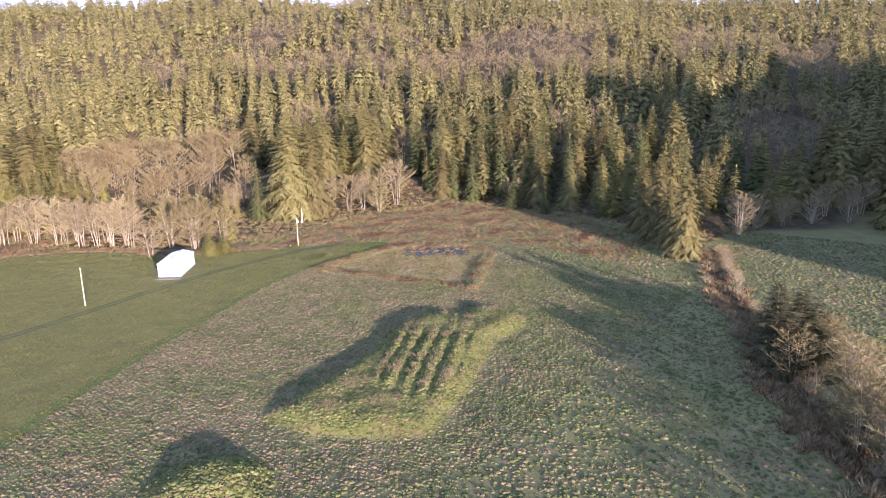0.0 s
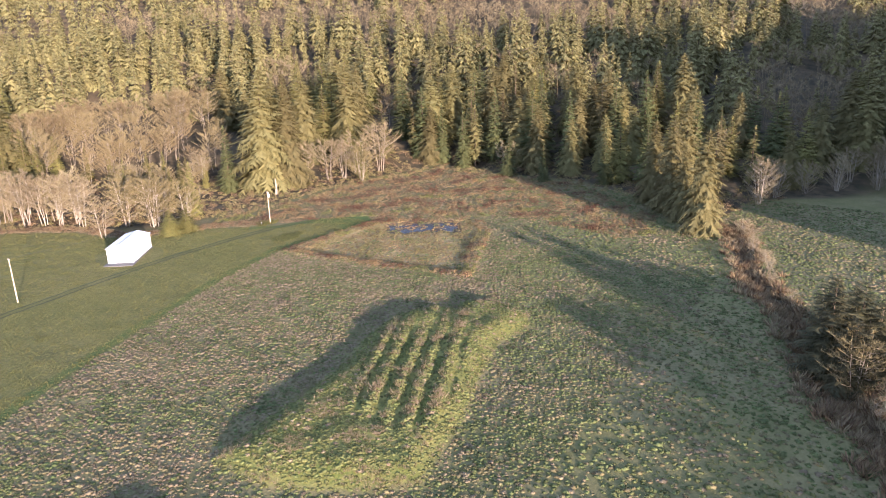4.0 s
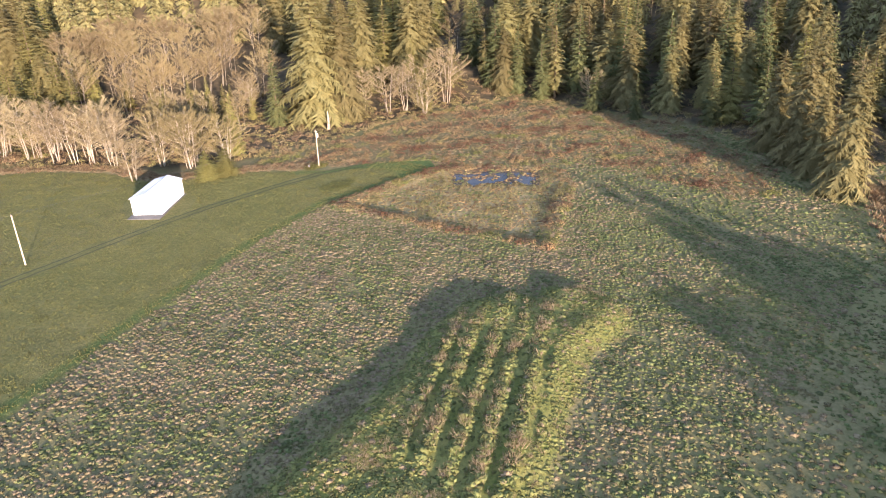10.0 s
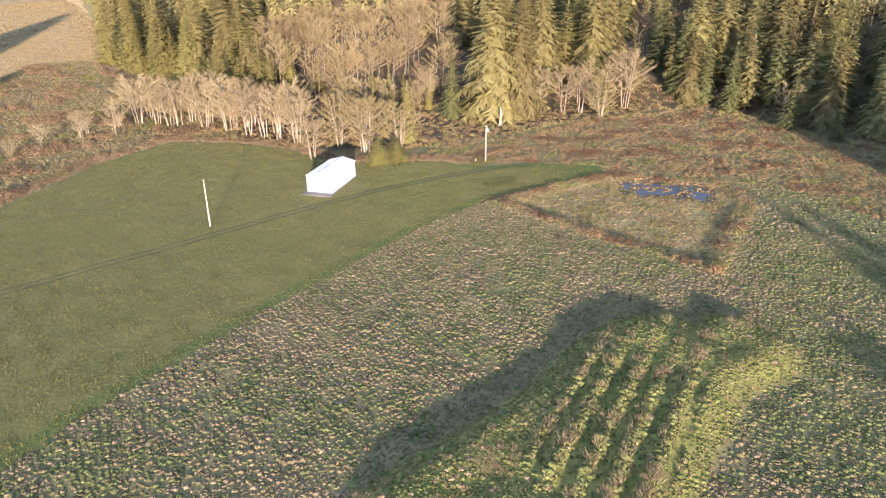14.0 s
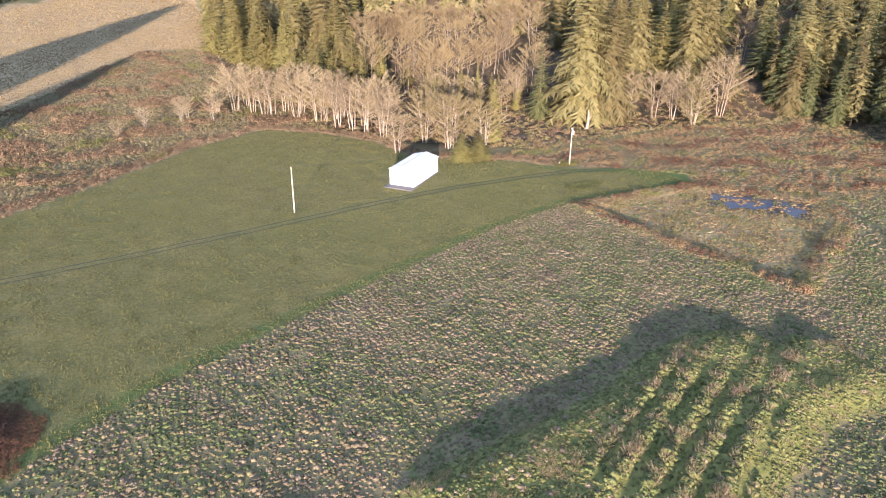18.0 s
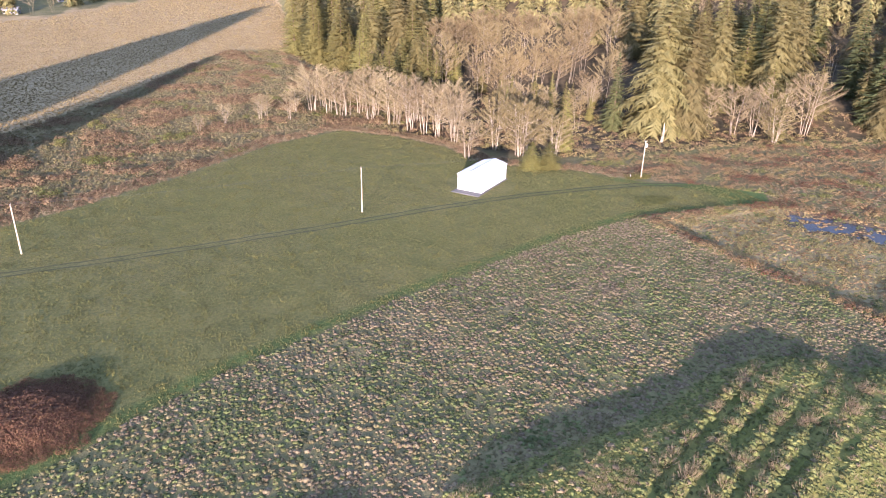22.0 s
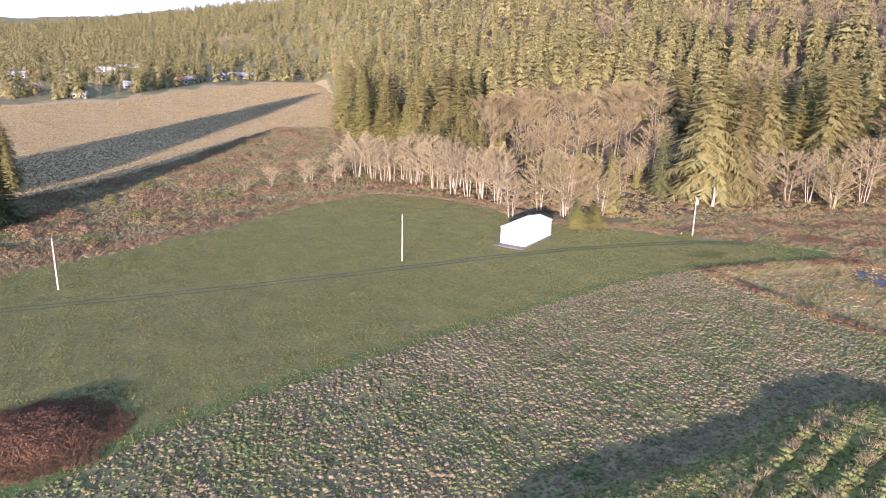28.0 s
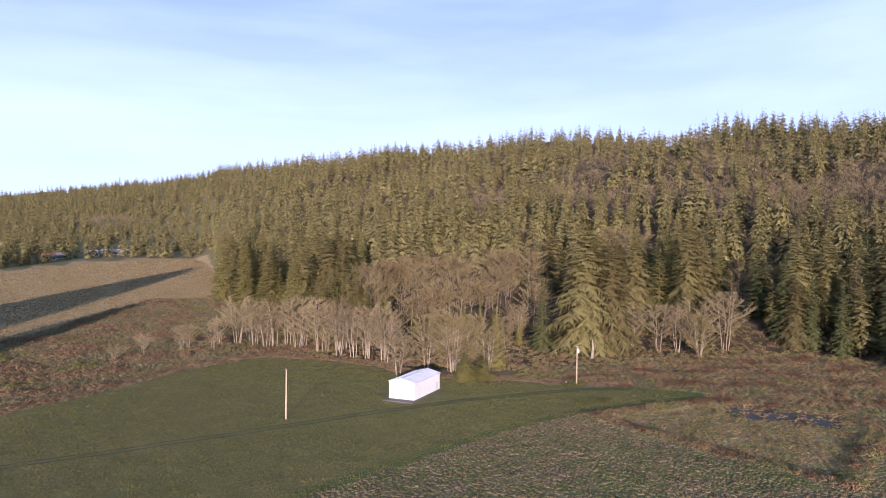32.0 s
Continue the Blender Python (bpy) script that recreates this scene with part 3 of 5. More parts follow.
ROUND = [TreeKind("willow_bush", "rounded leafless willow, a dense ball of tan twigs", bare_parts(s, 9, 8, 0.34, 4200, 0.34, 0.8, 0.05, False, 1.0), BARK_PALE, TWIG, "dense tan twigs") for s in (28, 29)]
NEEDLE_SHAGGY = plain("needles_brown", (0.035, 0.036, 0.018), (0.12, 0.105, 0.045), 0.5, 0.85, 0, 0.25, thin=0.1)
SHAGGY = [TreeKind("pine_tree", "shaggy dark pine leaning over the stream", conifer_parts(s, 16, 4.4, 22, 10, 0.03, 0.16, 0.08, 16, 0.42, 0.6, 0.12, 0.34), BARK, NEEDLE_SHAGGY, "dark shaggy needles") for s in (30, 31)]

rng = random.Random(5)


def any_of(kind, x, y, h, wide=1.0, label=""):
    return rng.choice(kind).put(x, y, h, rng.uniform(0, 360), wide * rng.uniform(0.92, 1.08), 0.1, label)


# the pale alders and their neighbours along the far side of the pasture
for x, y, h in ((34, 84, 20), (38, 74, 21), (41, 68, 19.5), (29, 92, 19), (23, 102, 18.5), (17, 106, 18), (12, 110, 18.5), (44, 63, 19), (46, 53, 16.5), (48, 60, 18), (52, 68, 19)):
    any_of(ALDER, x, y, h)
for k in range(10):
    t = k / 9
    any_of(ALDER, 12 + 40 * t + rng.uniform(-4, 5), 113 - 52 * t ** 1.15 + rng.uniform(-1, 13), rng.uniform(13, 20), 1.15)
any_of(ALDER, 43, 36, 12.5, 1.25, "leafless alder with a broad twiggy crown behind the shed")
for x, y, h in ((-21, 97, 8), (-9, 100, 9), (-6, 104, 9), (1, 97, 10), (5, 108, 11), (-30, 90, 6)):
    any_of(ALDER, x, y, h)
# behind the shed and beside the lane
GOLD[0].put(56, 20, 8.2, 20, 2.5, 0.1, "young green spruce beside the shed")
GOLD[1].put(61.5, 19, 8.0, 80, 2.5, 0.1, "young green spruce beside the shed")
for x, y, h in ((59, 33, 18), (64, 38, 17), (55, 42, 17), (70, 31, 15)):
    any_of(MOSSY, x, y, h)
any_of(GOLD, 75, 34, 19.4, 0.9)
any_of(DARK, 107, 54, 27, 0.95, "young dark green fir beside the great spruce")
GREAT[0].put(120, 46, 47, 0, 1.3, 0.2, "great old spruce towering over the field's edge")
GREAT[1].put(128, 41, 41, 90, 1.0)
GREAT[2].put(131, 52, 43, 200, 0.9)
for x, y, h in ((144, 35, 18.5), (149, 31, 18), (140, 44, 17), (168, 27, 23), (160, 33, 20)):
    any_of(ALDER, x, y, h)
any_of(MOSSY, 150, 22, 15)
any_of(GOLD, 154, 25, 16)
for x, y, h in ((158, 62, 40), (176, 52, 42), (190, 58, 38)):
    any_of(GREAT, x, y, h)
# the dark firs where the brambles end
for x, y, h in ((201, 19, 20.5), (193, -1, 25.8), (187, -28, 20), (183, -46, 16), (203, -48, 32), (188, -70, 22.5), (204, -84, 18), (196, 12, 27), (196, -84, 25), (206, -10, 33), (214, 6, 36), (212, -30, 38), (218, -62, 36), (210, -98, 30)):
    any_of(DARK, x, y, h)
for x, y, h in ((139, -121, 31), (158, -105, 32), (176, -104, 34), (150, -112, 24), (168, -96, 29)):
    any_of(GREAT, x, y, h, 0.95)
for x, y, h in ((146, -116, 15), (165, -112, 18), (186, -112, 25), (192, -96, 26)):
    any_of(THIN, x, y, h)
any_of(ROUND, 183, -128, 17, 0.75, "rounded leafless tree glowing in low sun")
for x, y, h in ((206, -139, 13), (214, -148, 13), (222, -160, 14), (226, -178, 14), (196, -131, 14)):
    any_of(ROUND, x, y, h, 0.8)
# thicket between the pasture's edge and the forest
for k in range(34):
    a_, d_ = rng.uniform(17, 36), rng.uniform(236, 282)
    x_, y_ = EYE0[0] + d_ * math.sin(radians(a_)), EYE0[1] + d_ * math.cos(radians(a_))
    if inside(PASTURE, x_, y_) < -12:
        any_of(rng.choice((ALDER, MOSSY, STAND, GOLD)), x_, y_, rng.uniform(8, 15))
for k in range(16):
    a_, d_ = rng.uniform(14.5, 23), rng.uniform(276, 318)
    x_, y_ = EYE0[0] + d_ * math.sin(radians(a_)), EYE0[1] + d_ * math.cos(radians(a_))
    any_of(GOLD, x_, y_, rng.uniform(17, 27), 1.15)
# the russet alder stand behind the shed
for k in range(46):
    a_, d_ = rng.uniform(21.5, 35.5), rng.uniform(285, 362)
    any_of(STAND, EYE0[0] + d_ * math.sin(radians(a_)), EYE0[1] + d_ * math.cos(radians(a_)), rng.uniform(17, 24))
# conifers at the edge of the brown field
for x, y, h, w in ((36, 214, 36, 1.15), (28, 226, 30, 1.1), (46, 206, 32, 1.0), (72, 190, 24, 1.1), (84, 196, 30, 1.0), (58, 196, 27, 1.1), (66, 150, 17, 1.2), (74, 146, 19, 1.2), (95, 205, 34, 0.9), (50, 232, 38, 1.0)):
    any_of(GOLD, x, y, h, w)
for x, y, h in ((86, 120, 14), (92, 112, 15), (88, 96, 13)):
    any_of(GOLD, x, y, h)
# along the stream
for x, y, h in ((61, -164, 18), (65, -168, 16), (70, -163, 15), (63, -171, 14), (75, -166, 12), (56, -168, 13)):
    any_of(SHAGGY, x, y, h, 1.5)
for x, y, h in ((55, -169, 12), (72, -169, 9), (38, -183, 11), (30, -183, 12.5), (24, -188, 14.5), (14, -195, 12), (5, -200, 10), (-6, -205, 9), (86, -161, 6)):
    any_of(MOSSY, x, y, h, 1.1)
for k in range(30):
    t_ = k / 29
    any_of(rng.choice((MOSSY, MOSSY, SHAGGY, ROUND)), 84 - 104 * t_ + rng.uniform(-3, 3), -163 - 46 * t_ - 10 * t_ * (1 - t_) + rng.uniform(-6, 1), rng.uniform(6, 9.5) + 3 * (k % 4 == 0), 1.15, "leafless thicket tree crowding the stream bank")
any_of(SHAGGY, 33, -187, 13, 1.2)
any_of(SHAGGY, 19, -194, 15, 1.2)
any_of(ALDER, 51, -174, 5.4, 1.1, "small pale leafless alder beside the stream")
for x, y, h in ((118, -143, 4), (128, -138, 4.5), (104, -147, 3.2), (94, -153, 3), (44, -177, 4), (136, -136, 5), (147, -131, 5), (48, -173, 3.5), (22, -186, 4), (112, -145, 4)):
    any_of(ROUND, x, y, h, 1.1, "low leafless willow along the stream")
# beyond the near field's corner: unseen trees added to shade its far end and the side valley
for k in range(34):
    any_of(GREAT, 130 + 6.5 * k + rng.uniform(-4, 4), -214 - 2.2 * k + rng.uniform(-9, 9), rng.uniform(28, 38), 0.95)
# pines beside the brown field, which shade it
for x, y, h, w in ((-94, 64, 17.5, 1.5), (-102, 58, 16, 1.5), (-105, 70, 18, 1.4)):
    any_of(DARK, x, y, h, w, "broad dark green pine beside the brown field")
# tall spruces out of view, added to cast the field's long shadow bands
for c_, s_, h in ((-111, 0, 28), (-114, -3, 34), (-117, 2, 35), (-120, -1, 30), (-116, -10, 34), (-113, -8, 32), (-170, 40, 27), (-166, 36, 38), (-162, 42, 52), (-158, 38, 54), (-154, 42, 50), (-150, 37, 44), (-146, 41, 37), (-142, 38, 28),
                  (-138, 41, 20), (-134, 37, 14), (-168, 24, 34), (-160, 26, 55), (-156, 22, 53), (-152, 27, 48), (-148, 24, 42), (-144, 28, 34), (-140, 25, 25), (-164, 30, 46)):
    any_of(GREAT, 0.879 * c_ + 0.477 * s_, -0.477 * c_ + 0.879 * s_, h, 0.95)


# ---- the wooded hillside ----
def stuff(name, shapes, places, sizes, widths, mats, label, category):
    """Many trees joined into one: each a turned and scaled copy of one of the shapes (points, triangles, material numbers)."""
    r = np.random.RandomState(len(places))
    vs, fs, ms, n = [], [], [], 0
    pick = r.randint(0, len(shapes), len(places))
    turn = r.uniform(0, 6.283, len(places))
    for k, (sv, sf, sm) in enumerate(shapes):
        idx = np.nonzero(pick == k)[0]
        if not len(idx):
            continue
        c, s = np.cos(turn[idx])[:, None], np.sin(turn[idx])[:, None]
        w, h = (sizes[idx] * widths[idx])[:, None], sizes[idx][:, None]
        x = (sv[None, :, 0] * c - sv[None, :, 1] * s) * w + places[idx, 0][:, None]
        y = (sv[None, :, 0] * s + sv[None, :, 1] * c) * w + places[idx, 1][:, None]
        z = sv[None, :, 2] * h + places[idx, 2][:, None]
        vs.append(np.stack([x, y, z], 2).reshape(-1, 3))
        fs.append((sf[None] + (np.arange(len(idx)) * len(sv))[:, None, None] + n).reshape(-1, 3))
        ms.append(np.tile(sm, len(idx)))
        n += len(idx) * len(sv)
    ob = big_mesh(name, np.concatenate(vs), np.concatenate(fs), mats, np.concatenate(ms))
    return tagged(ob, label, category, kind="stuff")


def triangles(faces):
    out = []
    for f in faces:
        out += [(f[0], f[i], f[i + 1]) for i in range(1, len(f) - 1)]
    return np.array(out, np.int64)


def unit(shape, scale):
    """Trunk and crown as one shape of unit height, trunk first."""
    tv, tf, v, f = shape
    a, b = np.array(tv, float) / scale, np.array(v, float) / scale
    ft, fc = triangles(tf), triangles(f) + len(a)
    return np.concatenate([a, b]), np.concatenate([ft, fc]), np.concatenate([np.zeros(len(ft), int), np.ones(len(fc), int)])


FAR_CONIFERS = [unit(conifer_parts(s, 30, 7.0 + 0.6 * (s % 3), 9, 7, 0.03, 0.36, 0.0, 3, 0.6, 0.86, 0.85, 0.26), 30) for s in range(40, 46)]
NEAR_CONIFERS = [unit(conifer_parts(s, 30, 6.2 + 0.6 * (s % 3), 17, 9, 0.03, 0.36, 0.0, 5, 0.5, 0.86, 0.5, 0.28), 30) for s in range(80, 86)]
FAR_BARE = [unit(bare_parts(s, 18, 3, 0.26, 430, 0.30, 0.55, 0.34, True, 1.5), 18) for s in range(50, 54)]

# stands of leafless trees: heading, distance, and half-widths of each
BARE_STANDS = [(29, 333, 6, 32), (24, 318, 3, 26), (34.8, 307, 2, 20), (31.5, 525, 2.5, 26), (38, 512, 3, 20), (44, 505, 5, 20), (50, 488, 5, 18), (55, 500, 5, 20), (60, 478, 4, 22), (66, 475, 5, 22),
               (59.5, 540, 4, 22), (64, 510, 4, 25), (49.7, 565, 3, 18), (40, 585, 3, 18), (44, 680, 5, 20), (41.8, 392, 1.6, 20), (2.1, 1020, 2.2, 60), (78, 538, 4, 20), (83, 553, 3, 20), (85, 497, 3, 20), (85, 353, 4, 40), (91, 262, 4, 15)]


def scatter(az0, az1, far, seed):
    """Places on the wooded slope, nearer together in front."""
    r = np.random.RandomState(seed)
    out = []
    d = 240.0
    while d < far:
        gap = 12.5 if d < 430 else 9.2 + d * 0.0035
        n = int(radians(az1 - az0) * d / gap)
        az = az0 + (np.arange(n) + r.uniform(0, 1, n)) * (az1 - az0) / n
        dd = d + r.uniform(-0.5, 0.5, n) * gap
        out.append(np.stack([az, dd], 1))
        d += gap * 0.95
    p = np.concatenate(out)
    az, dd = p[:, 0], p[:, 1]
    x, y = EYE0[0] + dd * np.sin(np.radians(az)), EYE0[1] + dd * np.cos(np.radians(az))
    d0, d1 = np.interp(az, BASE_AZ, BASE_D), np.interp(az, BASE_AZ, RIDGE_D)
    keep = (dd > d0 + 4 + 10 * waves(x, y, 60, 14)) & (dd < d1 + 90) & (inside(STRAWFIELD, x, y) < -4) & (inside(PASTURE, x, y) < -22) & (inside(BRAMBLE, x, y) < -6) & (inside(BRUSHLAND, x, y) < -3)
    near = np.zeros(len(x), bool)
    for t in [o for o in scene.objects if o.get("category") == "tree"]:
        near |= np.hypot(x - t.location.x, y - t.location.y) < 5.0
    keep &= ~near
    keep &= ~((az < 8) & (dd < d0 + 270) & (waves(x, y, 60, 15) < -0.05))
    keep &= ~((az > 21) & (az < 36) & (dd < 362) & (r.uniform(0, 1, len(x)) > 0.35))
    keep &= ~((az > 35) & (az < 53) & (dd < 345) & (r.uniform(0, 1, len(x)) > 0.45))
    x, y, az, dd = x[keep], y[keep], az[keep], dd[keep]
    return np.stack([x, y, land(x, y) - 0.3], 1), az, dd


places, az, dist = scatter(-14, 100, 1900, 7)
r_ = np.random.RandomState(3)
bare = np.zeros(len(az), bool)
for a, d, wa, wd in BARE_STANDS:
    bare |= (((az - a) / wa) ** 2 + ((dist - d) / (1.5 * wd)) ** 2 + 0.35 * waves(places[:, 0], places[:, 1], 45, 21)) < 1
bare ^= r_.uniform(0, 1, len(az)) < 0.09
far_ = 1 - 0.28 * step(dist, 380, 620)
size = far_ * np.where(bare, r_.uniform(14, 20, len(az)), r_.uniform(15, 34, len(az)) * (1 + 0.12 * waves(places[:, 0], places[:, 1], 90, 22)))
wide_ = np.where(bare, r_.uniform(0.85, 1.4, len(az)), r_.uniform(0.75, 1.25, len(az)))
base_ = np.interp(az, BASE_AZ, BASE_D)
front = (dist < base_ + 85) & (dist < 480)
# the front ranks of the forest, tree by tree
rng = random.Random(17)
for k in np.nonzero(front)[0]:
    x_, y_ = places[k, :2]
    if bare[k]:
        any_of(STAND if rng.random() < 0.7 else ALDER, x_, y_, size[k] * 0.85, 1.1)
    elif az[k] < 50:
        any_of(rng.choice((GOLD, GOLD, GREAT)), x_, y_, rng.uniform(20, 36), 1.25)
    else:
        any_of(rng.choice((DARK, GREAT, GREAT, THIN, GOLD)), x_, y_, rng.uniform(20, 36), 1.15)
mid_ = ~front & (dist < base_ + 260) & (dist < 640)
for flag, kinds, mats, name, text in ((mid_ & ~bare, NEAR_CONIFERS, [BARK, FAR_NEEDLE], "lower_hillside_forest", "dense olive and dark green conifers low on the hill"),
                                      (~front & ~mid_ & ~bare, FAR_CONIFERS, [BARK, FAR_NEEDLE], "hillside_forest", "conifer forest covering the hillside up to the ridge"),
                                      (~front & bare, FAR_BARE, [TWIG, FAR_TWIG], "hillside_alder_wood", "stands of leafless alders among the hillside conifers")):
    stuff(name, kinds, places[flag], size[flag], wide_[flag], mats, text, "forest")
for group in (GREAT, DARK, GOLD, THIN, ALDER, STAND, MOSSY, ROUND, SHAGGY):
    for kind in group:
        if not kind.used:
            for o in (*kind.first.children_recursive, kind.first):
                bpy.data.objects.remove(o)


# ---- the shed ----
def box(v, f, x0, x1, y0, y1, z0, z1):
    b = len(v)
    v += [(x0, y0, z0), (x1, y0, z0), (x1, y1, z0), (x0, y1, z0), (x0, y0, z1), (x1, y0, z1), (x1, y1, z1), (x0, y1, z1)]
    f += [(b, b + 3, b + 2, b + 1), (b + 4, b + 5, b + 6, b + 7), (b, b + 1, b + 5, b + 4), (b + 1, b + 2, b + 6, b + 5), (b + 2, b + 3, b + 7, b + 6), (b + 3, b, b + 4, b + 7)]


def build_shed():
    L, W, H, R = 15.2, 7.0, 4.15, 5.05
    shed = tagged(new("shed"), "white sheet-metal farm shed with a low gable roof", "shed")
    shed.matrix_basis = pose(36.3, 10.9, float(land(36.3, 10.9)) + 0.12, 0, 0, 39)
    t = 0.06
    for name, x0, x1, y0, y1 in (("side_wall", -L / 2, L / 2, -W / 2, -W / 2 + t), ("side_wall", -L / 2, L / 2, W / 2 - t, W / 2)):
        v, f = [], []
        box(v, f, x0, x1, y0, y1, 0, H)
        wall = part(name, v, f, WHITE_METAL, shed)
        v, f = [], []
        sy = y0 if y0 < 0 else y1
        for i in range(40):
            x = x0 + 0.2 + i * (L - 0.4) / 39
            box(v, f, x - 0.03, x + 0.03, sy - 0.02, sy + 0.02, 0.02, H - 0.02)
        part("sheet_rib", v, f, WHITE_METAL, wall)
    for x0 in (-L / 2, L / 2 - t):
        v = [(x0, -W / 2 + t, 0), (x0, W / 2 - t, 0), (x0, W / 2 - t, H), (x0, 0, R), (x0, -W / 2 + t, H)]
        v += [(x + t, y, z) for x, y, z in v]
        f = [(0, 1, 2, 3, 4), (9, 8, 7, 6, 5)] + [(i, i + 5, (i + 1) % 5 + 5, (i + 1) % 5) for i in range(5)]
        part("gable_wall", v, f, WHITE_METAL, shed)
    o, th = 0.25, 0.07
    for s in (-1, 1):
        rise = (R - H) / (W / 2)
        ye = s * (W / 2 + o)
        a = [(-L / 2 - o, 0, R + 0.03), (L / 2 + o, 0, R + 0.03), (L / 2 + o, ye, H - o * rise + 0.03), (-L / 2 - o, ye, H - o * rise + 0.03)]
        v = a + [(x, y, z + th) for x, y, z in a]
        f = [(0, 1, 2, 3), (7, 6, 5, 4), (0, 4, 5, 1), (1, 5, 6, 2), (2, 6, 7, 3), (3, 7, 4, 0)]
        roof = part("roof", v, f, WHITE_ROOF, shed, "pale ribbed metal roof slope")
        v, f = [], []
        for i in range(33):
            x = -L / 2 + i * L / 32
            b = len(v)
            for dx in (-0.025, 0.025):
                v += [(x + dx, s * 0.1, R + 0.03 - 0.1 * rise + th), (x + dx, ye, H - o * rise + 0.03 + th), (x + dx, ye, H - o * rise + 0.07 + th), (x + dx, s * 0.1, R + 0.07 - 0.1 * rise + th)]
            f += [(b, b + 1, b + 2, b + 3), (b + 7, b + 6, b + 5, b + 4), (b + 3, b + 2, b + 6, b + 7), (b + 1, b + 5, b + 6, b + 2)]
        part("roof_rib", v, f, WHITE_ROOF, roof)
    v, f = [], []
    box(v, f, -L / 2 - o, L / 2 + o, -0.16, 0.16, R + 0.04, R + 0.14)
    part("ridge_cap", v, f, WHITE_ROOF, shed)
    v, f = [], []
    box(v, f, -L / 2 - 0.05, -L / 2 - 0.005, -1.8, 1.8, 0.02, 3.4)
    door = part("sliding_door", v, f, WHITE_METAL, shed, "closed white sliding door")
    v, f = [], []
    box(v, f, -L / 2 - 0.10, -L / 2 - 0.055, -2.0, 3.4, 3.42, 3.54)
    part("door_rail", v, f, STEEL, door)
    v, f = [], []
    box(v, f, L / 2 - 2.2, L / 2 - 1.25, -W / 2 - 0.05, -W / 2 - 0.022, 0.02, 2.08)
    d2 = part("side_door", v, f, GREY_DOOR, shed, "grey side door")
    v, f = [], []
    box(v, f, L / 2 - 1.4, L / 2 - 1.33, -W / 2 - 0.10, -W / 2 - 0.052, 0.98, 1.1)
    part("door_handle", v, f, STEEL, d2)
    slab = tagged(new("slab"), "weathered concrete slab under and before the shed", "slab")
    slab.matrix_basis = shed.matrix_basis.copy()
    v, f = [], []
    box(v, f, -L / 2 - 2.6, L / 2 + 0.3, -W / 2 - 0.4, W / 2 + 0.4, -0.5, -0.002)
    part("slab_top", v, f, CONCRETE, slab)


build_shed()


# ---- the power line ----
def build_pole(x, y, h, turn, transformer, label):
    pole = tagged(new("utility_pole"), label, "utility pole", "power line poles")
    pole.matrix_basis = pose(x, y, float(land(x, y)), 0, 0, turn)
    v, f = [], []
    for i in range(6):
        tube(v, f, (0, 0, -0.8 + (h + 0.8) * i / 6), (0, 0, -0.8 + (h + 0.8) * (i + 1) / 6), 0.165 - 0.01 * i, 0.155 - 0.01 * i, 10)
    b = len(v)
    v.append((0, 0, h + 0.03))
    f += [(b - 10 + k, b - 10 + (k + 1) % 10, b) for k in range(10)]
    part("shaft", v, f, POLE_WOOD, pole)
    for k, s in enumerate((-0.34, 0.34) if not transformer else (-0.5, 0.0, 0.5)):
        v, f = [], []
        tube(v, f, (0, s, h - 0.02), (0, s, h + 0.12), 0.035, 0.075, 8)
        tube(v, f, (0, s, h + 0.12), (0, s, h + 0.22), 0.075, 0.04, 8)
        part("insulator", v, f, PORCELAIN, pole, "brown porcelain insulator")
    v, f = [], []
    w = 0.45 if not transformer else 0.65
    box(v, f, -0.055, 0.055, -w, w, h - 0.16, h - 0.03)
    part("crossarm", v, f, POLE_WOOD, pole)
    if transformer:
        v, f = [], []
        tube(v, f, (0.42, 0, h - 1.75), (0.42, 0, h - 0.85), 0.30, 0.30, 12)
        tube(v, f, (0.42, 0, h - 0.85), (0.42, 0, h - 0.72), 0.30, 0.16, 12)
        n = len(v)
        v.append((0.42, 0, h - 0.70))
        f += [(n - 12 + k, n - 12 + (k + 1) % 12, n) for k in range(12)]
        can = part("transformer", v, f, WHITE_METAL, pole, "pale grey pole-mounted transformer can")
        v, f = [], []
        tube(v, f, (0.42, 0.1, h - 0.74), (0.42, 0.1, h - 0.45), 0.05, 0.035, 8)
        part("bushing", v, f, PORCELAIN, can)
        v, f = [], []
        box(v, f, 0.12, 0.26, -0.12, 0.12, h - 1.5, h - 1.1)
        part("bracket", v, f, STEEL, pole)
    return pole


POLES = [(-213, -8, 10.5), (-141, -5, 10.5), (-70.6, -2, 10.4), (0, 0, 10.8), (81.0, 2.0, 10.6)]
for i, (x, y, h) in enumerate(POLES):
    build_pole(x, y, h, 0, i == 4, "pale wooden power pole with a transformer beside the lane" if i == 4 else "pale weathered wooden power pole standing in the pasture")
for (ax, ay, ah), (bx, by, bh) in zip(POLES, POLES[1:]):
    for s in (-0.34, 0.34):
        v, f = [], []
        az0, bz0 = float(land(ax, ay)) + ah + 0.2, float(land(bx, by)) + bh + 0.2
        last = None
        for k in range(17):
            t = k / 16
            p = (ax + (bx - ax) * t, ay + (by - ay) * t + s, az0 + (bz0 - az0) * t - 4 * 0.9 * t * (1 - t))
            if last:
                tube(v, f, last, p, 0.010, 0.010, 4)
            last = p
        tagged(part("power_line", v, f, WIRE), "thin dark power line sagging between poles", "cable", "power lines")


